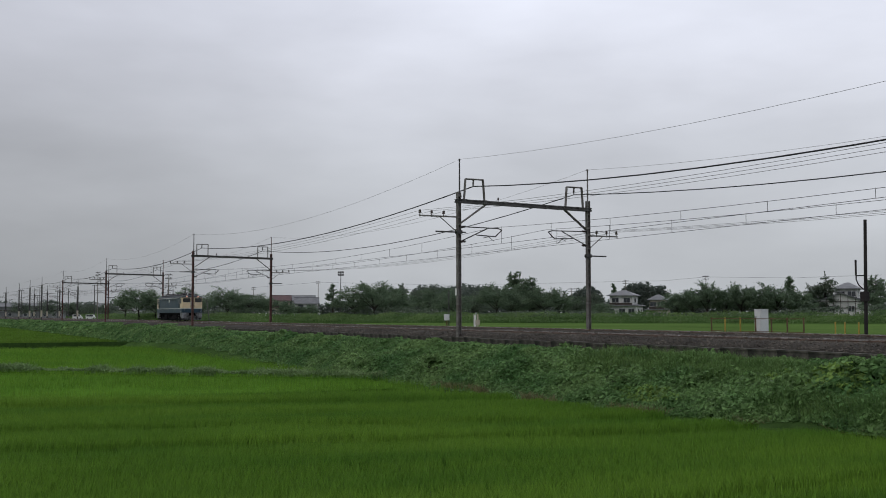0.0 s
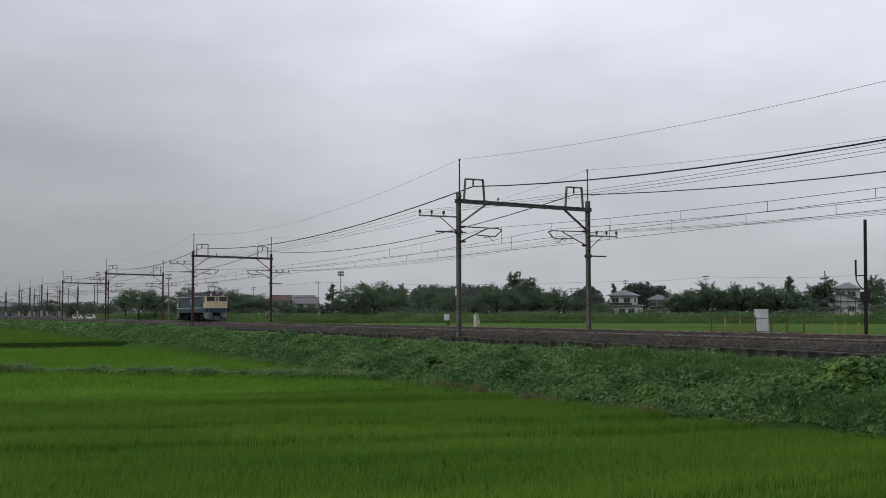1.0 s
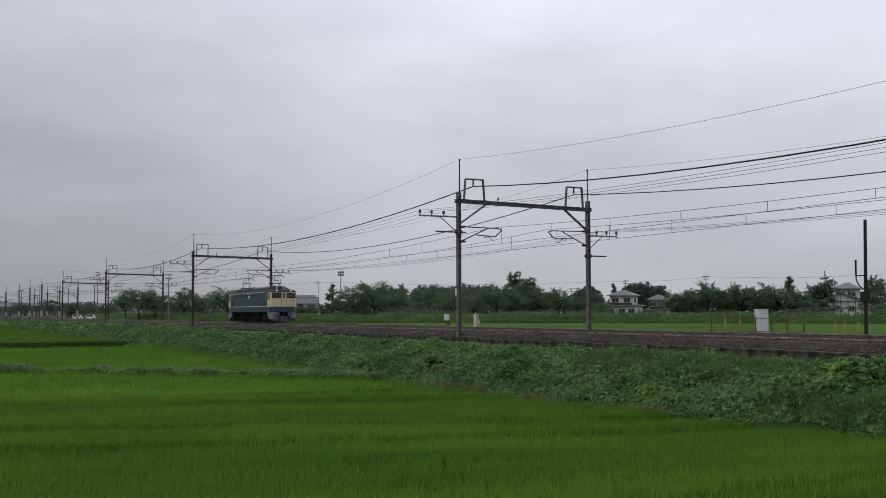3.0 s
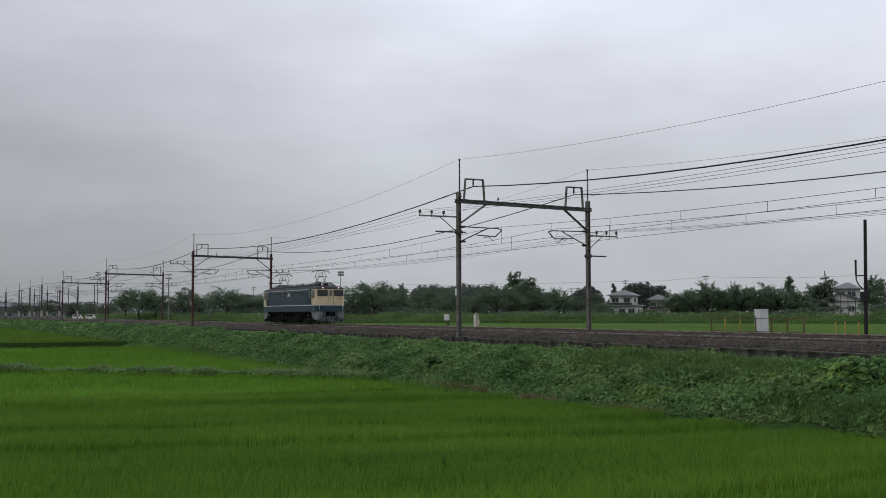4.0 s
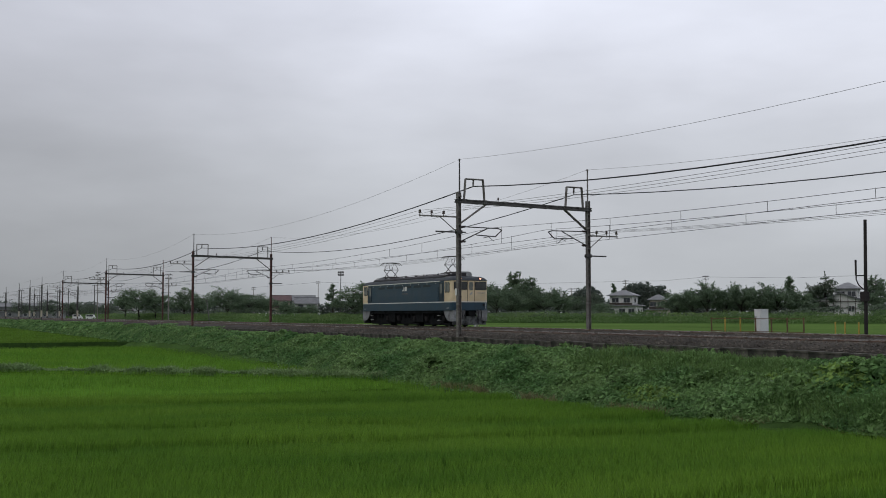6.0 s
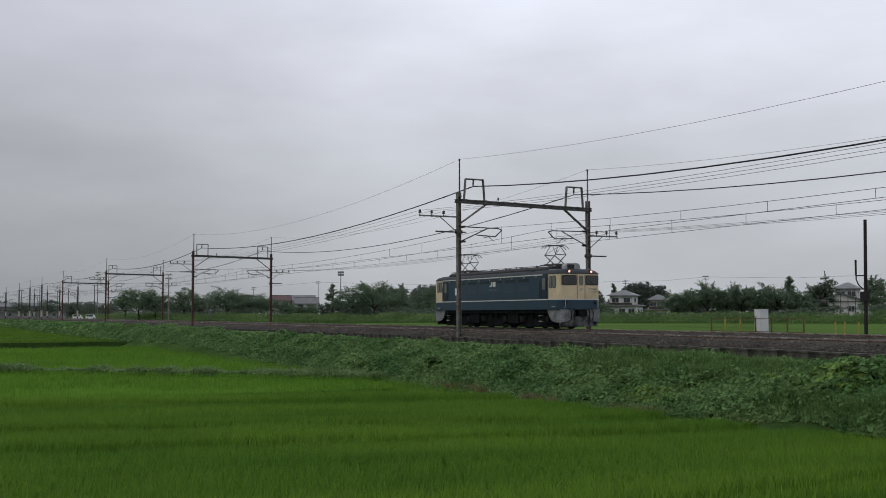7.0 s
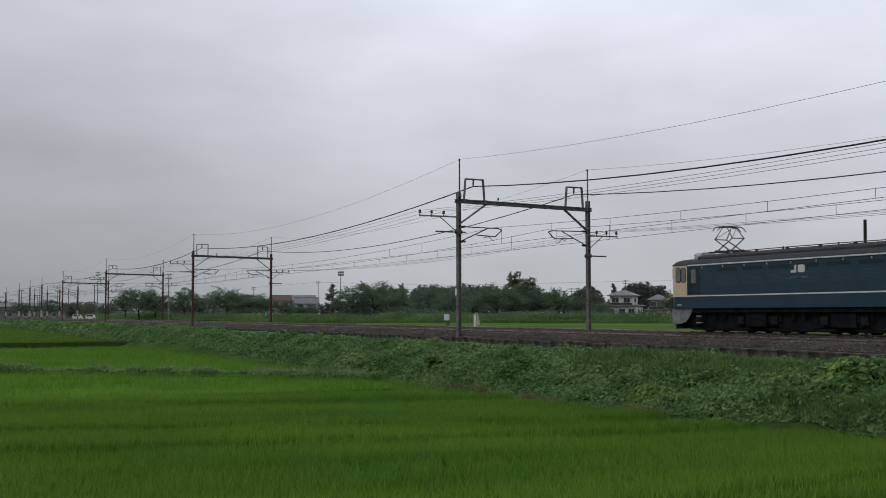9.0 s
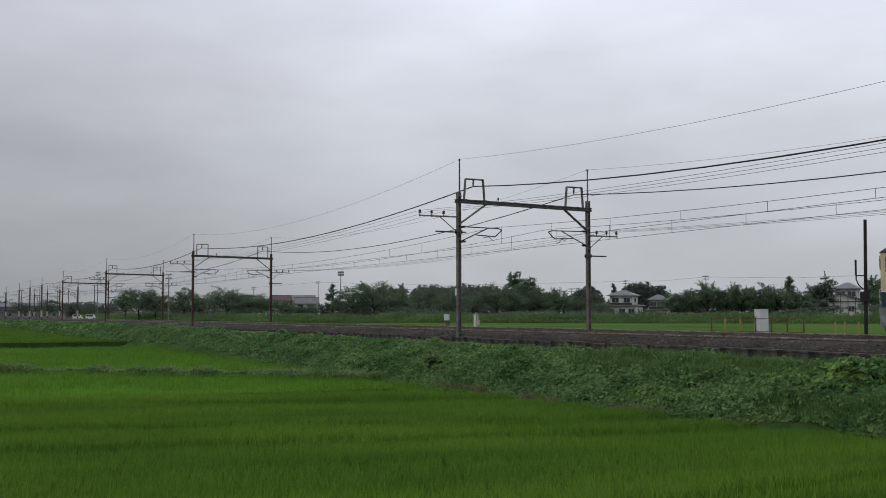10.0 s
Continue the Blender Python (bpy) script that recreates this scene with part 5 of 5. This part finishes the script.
wire("power_line", [[(-200, 232.6, 11.2), (-217, 217.5, 10.7), (-234.5, 202.3, 11.3), (-252, 201, 10.7), (-269.3, 200.2, 11.0), (-330, 172, 11.0), (-397.8, 145.8, 13.6), (-419.2, 125.8, 11.8)]], 0.03, "wire", "slack power line between the utility poles", "power line", "far power lines")


def build_van(x, y, turn):
    t = thing("parked_van", pose(x, y, -0.95, 0, 0, turn), "small white van parked by the road", "van", "parked vehicles")
    bm = bmesh.new()
    slab(bm, [(-1.7, 0.35), (1.7, 0.35), (1.7, 1.0), (1.35, 1.15), (0.95, 1.85), (-1.65, 1.9), (-1.7, 1.0)], "y", -0.74, 0.74)
    soften(bm, 0.06, 2)
    part("body", bm, "car_white", t)
    for s in (-1, 1):
        bm = bmesh.new()
        slab(bm, [(-1.4, 1.2), (1.0, 1.2), (0.8, 1.7), (-1.4, 1.72)], "y", s * 0.745 - 0.01, s * 0.745 + 0.01)
        part("side_window", bm, "window", t)
        for xx in (-1.1, 1.1):
            bm = bmesh.new()
            tube(bm, (xx, s * 0.6, 0.3), (xx, s * 0.76, 0.3), 0.3, seg=16)
            part("wheel", bm, "rubber", t)


build_van(-410.0, 56.5, 75)
build_van(-402.0, 60.0, 70)


# ---- beside the far track ----
def lineside():
    t = thing("relay_cabinet", pose(-42.3, 40.2, -0.95), "white enamelled trackside relay cabinet on a concrete foot", "cabinet")
    bm = bmesh.new()
    box(bm, -0.235, 0.235, -0.26, 0.26, 0.72, 2.0)
    soften(bm, 0.03, 2)
    body = part("cabinet_body", bm, "cabinet", t)
    bm = bmesh.new()
    box(bm, -0.25, 0.25, -0.275, 0.275, 2.0, 2.05)
    soften(bm, 0.02, 1)
    part("cabinet_lid", bm, "cabinet", t)
    bm = bmesh.new()
    box(bm, -0.2, 0.2, -0.274, -0.256, 0.78, 1.94)
    door = part("cabinet_door", bm, "cabinet", t)
    bm = bmesh.new()
    box(bm, -0.2, -0.06, -0.30, -0.27, 1.62, 1.66)
    part("handle", bm, "steel_dark", door)
    bm = bmesh.new()
    box(bm, -0.245, 0.245, -0.27, 0.27, -0.15, 0.72)
    part("foot", bm, "cabinet", t)
    # low fence of angle posts and two rails
    f = thing("guard_fence", pose(0, 39.4, 0), "low rust-brown and yellow guard fence along the track", "fence")
    for k, x in enumerate((-45.27, -44.19, -43.02, -41.89, -40.76, -39.67, -38.58)):
        bm = bmesh.new()
        box(bm, x - 0.028, x + 0.028, -0.028, 0.028, -0.95, 0.66)
        part("fence_post", bm, "yellow" if k in (1, 2) else "rust", f, "yellow painted post" if k in (1, 2) else "")
    for z in (0.58, -0.08):
        bm = bmesh.new()
        box(bm, -45.3, -38.55, -0.05, -0.03, z, z + 0.035)
        part("fence_rail", bm, "rust", f)
    for x in (-36.59, -36.01, -35.2):
        p = thing("marker_post", pose(x, 39.4, -0.9), "short yellow painted marker post", "post", "yellow marker posts")
        bm = bmesh.new()
        tube(bm, (0, 0, -0.1), (0, 0, 1.32), 0.035, seg=8)
        tube(bm, (0, 0, 1.3), (0, 0, 1.36), 0.045, 0.02, seg=8)
        part("post", bm, "yellow", p)
    p = thing("track_pole", pose(-34.1, 38.6, -0.9), "dark brown steel pole with a bent side pipe", "pole")
    bm = bmesh.new()
    tube(bm, (0, 0, -0.1), (0.12, 0, 6.0), 0.085, 0.07, 12)
    part("pole", bm, "pole_dark", p)
    bm = bmesh.new()
    bent(bm, [(-0.02, -0.05, 2.85), (-0.28, -0.05, 3.05), (-0.42, -0.05, 3.3), (-0.43, -0.05, 4.15)], 0.03, 8)
    tube(bm, (-0.43, -0.05, 3.5), (-0.43, -0.05, 4.2), 0.045, seg=8)
    box(bm, -0.42, 0.1, -0.07, -0.03, 3.45, 3.5)
    part("side_pipe", bm, "pole_dark", p)
    bm = bmesh.new()
    box(bm, -0.14, 0.14, -0.14, 0.14, 2.3, 2.75)
    part("clamp", bm, "pole_dark", p)
    bm = bmesh.new()
    box(bm, -0.12, 0.12, -0.12, 0.12, 0.0, 0.4)
    part("pole_foot", bm, "pole_dark", p)
    b = thing("signal_box", pose(-76.4, 39.0, -0.9), "small white equipment box on a post", "equipment box")
    bm = bmesh.new()
    box(bm, -0.17, 0.17, -0.16, 0.16, 1.26, 1.76)
    soften(bm, 0.03, 1)
    part("box", bm, "cabinet", b)
    bm = bmesh.new()
    tube(bm, (0, 0, -0.1), (0, 0, 1.2), 0.06)
    part("post", bm, "rust", b)
    bm = bmesh.new()
    tube(bm, (-0.1, 0.25, -0.1), (-0.1, 0.25, 3.7), 0.05, 0.04)
    part("mast", bm, "steel_dark", b)
    w = thing("kilometre_post", pose(-72.0, 39.2, -0.9), "white concrete marker post beside a small device", "marker post")
    bm = bmesh.new()
    box(bm, -0.075, 0.075, -0.075, 0.075, -0.1, 1.72)
    soften(bm, 0.02, 1)
    part("post", bm, "white_tag", w)
    bm = bmesh.new()
    box(bm, 0.3, 0.58, -0.12, 0.12, 0.95, 1.32)
    tube(bm, (0.45, 0, -0.1), (0.45, 0, 1.75), 0.05)
    part("device", bm, "plaster_beige", w)
    l = thing("leaning_stay", pose(-156, 40.0, -1.0), "leaning dark stay pole beside the track", "pole")
    bm = bmesh.new()
    tube(bm, (1.2, 0, -0.1), (-1.2, 0, 4.1), 0.07, 0.06)
    part("pole", bm, "steel_dark", l)
    for x, y in ((-272.6, 83.5), (-269.6, 84.3)):
        m = thing("white_stake", pose(x, y, 0.3), "small white stake in the grass", "stake", "white stakes")
        bm = bmesh.new()
        box(bm, -0.25, 0.25, -0.12, 0.12, -0.2, 1.0)
        soften(bm, 0.03, 1)
        part("stake", bm, "white_tag", m)


lineside()


# ---- rice and weeds on the near side ----
RICE_TOP = -2.32
AHEAD = Vector((-0.8925, 0.4510))


def swell(x, y):
    """Long low waves in the crop, lying across the view."""
    a, b = x * AHEAD.x + y * AHEAD.y, x * -AHEAD.y + y * AHEAD.x
    a = a + 0.18 * b
    out = np.empty(len(x))
    for i in range(len(x)):
        out[i] = 0.7 * noise.noise(Vector((a[i] * 0.20, b[i] * 0.045, 0.3))) + 0.4 * noise.noise(Vector((a[i] * 0.55, b[i] * 0.11, 5.3)))
    return out


def field_edge(x):
    """Where the paddy meets the foot of the bank."""
    return np.interp(x, [-125.0, -105.0, -90.0, -75.0, -60.0, -44.0, -37.0, -33.0, -30.0, -26.0, -23.0, -15.0], [23.2, 23.7, 23.5, 22.9, 22.3, 22.5, 22.0, 22.1, 22.5, 22.8, 23.1, 23.0]) + 0.12 * np.sin(x * 1.3)


def in_field(x, y):
    return y < field_edge(x)


# thin rows in the crop: place on the x axis, slant, depth, width
FURROWS = ((-41.3, 0.285, 0.26, 2.6), (-32.8, 0.292, 0.30, 2.1), (-27.3, 0.212, 0.36, 2.0), (-54.5, 0.75, 0.16, 3.0), (-36.2, 0.25, 0.12, 1.6), (-47.0, 0.4, 0.12, 2.2))


def furrow(x, y):
    """How far the crop drops along the thin rows."""
    out = np.zeros(len(x))
    wob = np.array([noise.noise(Vector((0.25 * a, 0.35 * b, 2.2))) for a, b in zip(x, y)])
    for x0, slant, depth, width in FURROWS:
        u = (x0 + slant * y + 0.5 * wob - x) / width
        out += depth * np.clip(0.75 + 0.9 * wob, 0.25, 1.2) * np.clip(u * 8, 0, 1) * np.clip((1 - u) * 3.5, 0, 1)
    return out


def rice(name, rng, n, near, far, blades, width, spread, material, label):
    """Clumps of rice between two distances from the road."""
    ang = radians(90) + 1.102 + (rng.random(n) - 0.5) * radians(52)
    d = np.sqrt(near ** 2 + (far ** 2 - near ** 2) * rng.random(n))
    x, y = np.cos(ang) * d, np.sin(ang) * d
    keep = in_field(x, y) & (x > -115.0)
    edge = x * 0.97 + y * 0.0 + 0.06 * y
    keep &= ~((edge > -14.4) & (edge < -13.6)) & (edge < -13.6)
    across = (x + 69.7) * 0.704 - (y - 5.2) * 0.710
    keep &= np.abs(across) > 0.32
    x, y = x[keep], y[keep]
    drop = furrow(x, y)
    stand = rng.random(len(x)) > 2.3 * drop
    x, y, drop = x[stand], y[stand], drop[stand]
    top = RICE_TOP + 0.09 * swell(x, y) - drop
    k = len(x)
    x, y, top = np.repeat(x, blades), np.repeat(y, blades), np.repeat(top, blades)
    m = k * blades
    x = x + rng.normal(0, spread, m)
    y = y + rng.normal(0, spread, m)
    h = 0.45 + 0.09 * rng.random(m)
    z0 = top - 0.5
    a = rng.random(m) * math.tau
    la = rng.normal(2.6, 1.1, m)
    ll = 0.05 + 0.16 * rng.random(m)
    cx, cy, lx, ly = np.cos(a) * width / 2, np.sin(a) * width / 2, np.cos(la) * ll, np.sin(la) * ll
    v = np.empty((m, 5, 3))
    v[:, 0] = np.stack([x - cx, y - cy, z0], 1)
    v[:, 1] = np.stack([x + cx, y + cy, z0], 1)
    v[:, 2] = np.stack([x + cx + lx * 0.35, y + cy + ly * 0.35, z0 + h * 0.62], 1)
    v[:, 3] = np.stack([x - cx + lx * 0.35, y - cy + ly * 0.35, z0 + h * 0.62], 1)
    v[:, 4] = np.stack([x + lx, y + ly, z0 + h], 1)
    i = (np.arange(m) * 5)[:, None]
    if width > 0.03:  # far plants: one face a blade
        v = v[:, [0, 1, 4]]
        i = (np.arange(m) * 3)[:, None]
    f = np.concatenate([i, i + 1, i + 2], 1) if width > 0.03 else np.concatenate([np.concatenate([i, i + 1, i + 2], 1), np.concatenate([i, i + 2, i + 3], 1), np.concatenate([i + 3, i + 2, i + 4], 1)])
    ob = soup(name, v.reshape(-1, 3), f, material)
    tagged(ob, label, "rice", kind="stuff")


def build_rice():
    rng = np.random.default_rng(11)
    rice("rice_plants", rng, 40000, 14.5, 46, 9, 0.019, 0.06, "rice", "bright green young rice plants standing in the paddy")
    rice("rice_plants", rng, 46000, 46, 140, 6, 0.034, 0.16, "rice", "bright green young rice plants further across the paddy")
    # the taller paddy beyond, with a sharp near edge
    n = 60000
    x = -127.2 - 230 * rng.random(n) ** 1.7
    y = -25 + 47.0 * rng.random(n)
    tuft_soup("rice_plants", x, y, np.full(n, -2.75), 0.60 + 0.12 * rng.random(n), 0.12 + 0.1 * rng.random(n), "rice_far", rng, "pale green rice in the far paddy", 0.3, "rice")
    # solid strip in darker ground green, for the crop's shaded front
    bm = bmesh.new()
    for k in range(25):
        y = -26 + 2.0 * k
        box(bm, -127.3 + 0.1 * math.sin(k), -126.9 + 0.15 * math.sin(k * 1.7), y, y + 1.99, -2.85, -2.28)
    ob = part("shaded_stems", bm, "meadow")
    tagged(ob, "solid strip of stems, coloured dark for the far crop's shaded front", "rice stems", kind="stuff")
    for x0, x1, top, steps, surface, words in ((-46.0, -15.6, -2.80, 16, "soil", "dark wet soil between the rice plants"), (-115.5, -46.0, -2.62, 30, "far_rice", "green paddy field under the rice plants"), (-1200.0, -127.0, -2.30, 12, "far_rice", "pale green paddy field further off")):
        bm = bmesh.new()
        ys = [-300, -120, -60, -30, -12, -4, 0, 4, 8, 12, 16, 20, 21.8]
        rows = [[bm.verts.new((u, y, top + (0.05 * hills(u, y, 0.2, 3.0) if -120 < u else 0))) for y in ys] for u in np.linspace(x0, x1, steps)]
        for a, b in zip(rows, rows[1:]):
            for k in range(len(ys) - 1):
                bm.faces.new((a[k], b[k], b[k + 1], a[k + 1]))
        ob = part("rice_field", bm, surface, smooth=True)
        tagged(ob, words, "rice field", kind="stuff")
    # grass on the bund and on the roadside verge
    n = 15000
    u = rng.random(n)
    x = -52 - 48 * u + rng.normal(0, 0.3, n)
    y = 22.6 - 47 * u + rng.normal(0, 0.3, n)
    lift = np.array([0.5 + 0.7 * noise.noise(Vector((c * 0.7, d * 0.7, 6.0))) for c, d in zip(x, y)])
    o = np.stack([x, y, -2.42 + 0.38 * np.clip(lift, 0.1, 1) * rng.random(n) ** 0.5], 1)
    ob = leaf_quads(o, 0.05 + 0.06 * rng.random(n), rng, "bund", "bund_weeds", None, 0.6)
    tagged(ob, "pale weeds along the bund between two paddies", "weeds", kind="stuff")
    pick = (lift > 0.55) & (rng.random(n) < 0.7)
    m = int(pick.sum())
    tuft_soup("bund_grass", x[pick] + rng.normal(0, 0.25, m), y[pick] + rng.normal(0, 0.25, m), np.full(m, -2.55), 0.3 + 0.35 * rng.random(m), 0.02 + 0.02 * rng.random(m), "bund", rng, "tufts of pale grass on the bund", 0.7)
    n = 16000
    x = -14.2 + 5.0 * rng.random(n)
    y = 8 + 12 * rng.random(n)
    tuft_soup("verge_weeds", x - 0.06 * y, y, np.full(n, -2.8), 0.35 + 0.25 * rng.random(n), 0.02 + 0.016 * rng.random(n), "rice", rng, "tufts of grass at the paddy's edge", 0.5)


build_rice()


def within(x, y, spots, rng, rough):
    """True inside any of the ellipses (x, y, half length, half depth), with a ragged rim."""
    out = np.zeros(len(x), bool)
    for hx, hy, ra, rb in spots:
        out |= ((x - hx) / ra) ** 2 + ((y - hy) / rb) ** 2 < 1 + rough * (rng.random(len(x)) - 0.5)
    return out


# spots without leaves; the first is a shaded hollow, drawn as dark earth
BARE = ((-48.2, 23.9, 1.2, 0.3), (-33.6, 24.6, 0.75, 0.45), (-44.0, 26.2, 0.6, 0.22))
GRASSY = ((-32.4, 25.7, 5.2, 0.95), (-20.5, 23.75, 4.6, 0.45), (-28.0, 26.2, 3.0, 0.7))
YELLOWISH = ((-23.2, 25.0, 0.9, 0.5), (-20.6, 25.6, 1.2, 0.5), (-25.6, 25.3, 0.8, 0.35), (-30.5, 23.6, 1.6, 0.3))


def build_vines():
    rng = np.random.default_rng(17)
    for name, n, x0, x1, lo, hi in (("vine_leaves", 175000, -8.0, -75.0, 0.05, 0.065), ("vine_leaves", 75000, -75.0, -160.0, 0.09, 0.09), ("vine_leaves", 30000, -160.0, -420.0, 0.25, 0.2)):
        x = x0 + (x1 - x0) * rng.random(n)
        foot = field_edge(x) + 0.1
        y = foot + (27.8 - foot) * rng.random(n)
        z = np.interp(y, [p[0] for p in PROFILE], [p[1] for p in PROFILE])
        lump = np.empty(n)
        for i in range(n):
            lump[i] = noise.noise(Vector((x[i] * 0.62, y[i] * 1.1, 2.0))) + 0.6 * noise.noise(Vector((x[i] * 0.28, y[i] * 0.4, 7.0))) + 0.35 * noise.noise(Vector((x[i] * 1.9, y[i] * 2.4, 5.0)))
        fade = np.clip((27.7 - y) / 1.2, 0.12, 1) * np.clip((y - foot) / 0.9 + 0.15, 0, 1)
        big = 1 + 0.35 * np.clip((x + 27) / 4, 0, 1)
        z = z + (0.10 + 0.50 * np.clip(lump + 0.35, 0, 1.3) * big) * fade * (0.45 + 0.55 * rng.random(n) ** 0.5)
        bare = (lump + 0.25 * rng.random(n) < -0.85) | within(x, y, BARE, rng, 0.6)
        grassy = within(x, y, GRASSY, rng, 1.5) & ~bare & (rng.random(n) < 0.72)
        # clumps whose leaves are lighter and yellower than the rest
        young = within(x, y, YELLOWISH, rng, 1.6) & ~bare & ~grassy & (rng.random(n) < 0.6)
        keep = ~grassy & ~bare & ~young
        o = np.stack([x, y, z], 1)
        size = (lo + hi * rng.random(n)) * big
        for pick, material, title, words in ((keep, "vine", name, "broad vine leaves matted over the embankment"), (young, "vine_yellow", "yellow_vine", "lighter yellow-green vine leaves on the embankment")):
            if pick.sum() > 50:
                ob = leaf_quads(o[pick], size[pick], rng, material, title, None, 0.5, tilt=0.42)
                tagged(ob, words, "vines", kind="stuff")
        g = grassy
        if g.sum() > 50:
            gx, gy, gz = (np.repeat(q[g], 2) + rng.normal(0, 0.05, 2 * g.sum()) * k for q, k in ((x, 1), (y, 1), (z, 0)))
            m = len(gx)
            tuft_soup("slope_grass", gx, gy, gz - 0.2, 0.2 + 0.3 * rng.random(m), (0.016 + 0.014 * rng.random(m)) * (1.0 if lo < 0.06 else 3), "grass", rng, "long grass on the embankment slope", 0.9)
    # dry stems where the crop meets the bank
    n = 2600
    x = -20 - 26 * rng.random(n)
    y = field_edge(x) + 0.12 + 0.3 * rng.random(n)
    some = np.array([noise.noise(Vector((u * 0.35, 1.0, 3.0))) for u in x]) > 0.0
    tuft_soup("dry_stems", x[some], y[some], np.full(some.sum(), -2.6), 0.16 + 0.26 * rng.random(some.sum()), 0.02 + 0.02 * rng.random(some.sum()), "straw", rng, "dry straw-coloured stems at the foot of the bank", 1.4)
    # bare earth showing through, its brown darkened for the shaded hollow
    for hx, hy, ra, rb in BARE:
        ra, rb = ra * 1.12, rb * 1.15
        bm = bmesh.new()
        rim = []
        for k in range(18):
            a = k * math.tau / 18
            u, v = hx + ra * math.cos(a) * (1 + 0.15 * math.sin(3 * a)), hy + rb * math.sin(a)
            rim.append(bm.verts.new((u, v, section(v) + 0.12 * hills(u, v, 0.35) + 0.03)))
        mid = bm.verts.new((hx, hy, section(hy) + 0.12 * hills(hx, hy, 0.35) + 0.09))
        for k in range(18):
            bm.faces.new((rim[k], rim[(k + 1) % 18], mid))
        ob = part("earth_and_hollow", bm, "earth", smooth=True)
        tagged(ob, "bare brown earth between the vines, darkened as in a shaded hollow", "earth", kind="stuff")
    # a leafy fringe over the trough
    n = 13000
    x = -10 - 130 * rng.random(n)
    y = 27.4 + 0.55 * rng.random(n)
    hgt = np.array([0.32 + 0.9 * noise.noise(Vector((u * 0.42, 3.0, 1.0))) + 0.4 * noise.noise(Vector((u * 1.7, 3.0, 4.0))) for u in x])
    o = np.stack([x, y, -0.85 + 0.40 * np.clip(hgt, 0.08, 1.1) * rng.random(n) ** 0.8], 1)
    ob = leaf_quads(o, 0.05 + 0.07 * rng.random(n), rng, "vine", "creeper", None, 0.6)
    tagged(ob, "creeper reaching the concrete trough", "creeper", kind="stuff")
    # weeds creeping over the shoulder further off
    n = 14000
    x = -105 - 210 * rng.random(n)
    y = 27.5 + 1.9 * rng.random(n)
    grow = np.array([0.35 + 0.8 * noise.noise(Vector((u * 0.12, 2.0, 8.0))) for u in x])
    ok = grow > 0.12
    o = np.stack([x, y, -0.62 + 0.5 * np.clip(grow, 0, 1) * rng.random(n)], 1)[ok]
    ob = leaf_quads(o, 0.1 + 0.12 * rng.random(len(o)), rng, "vine", "shoulder_weeds", None, 0.6)
    tagged(ob, "weeds creeping over the ballast shoulder", "weeds", kind="stuff")


build_vines()


# ---- movement ----
def travel(t):
    """Where the locomotive's middle is along the line at t seconds."""
    d = t - 7.5
    return -52.32 + 13.099 * d - 0.1416 * d * d - 0.01628 * d ** 3


def motions():
    rows = [(0.5 * k, pose(travel(0.5 * k), FAR_TRACK, 0)) for k in range(21)]
    walk(loco, rows)
    for ws, ax in zip(wheelsets, AXLES):
        turns = []
        for k in range(301):
            t = k / 30
            turns.append((t, pose(ax, 0, WHEEL, 0, math.degrees((travel(t) - travel(0)) / WHEEL) % 360, 0)))
        walk(ws, turns)


motions()
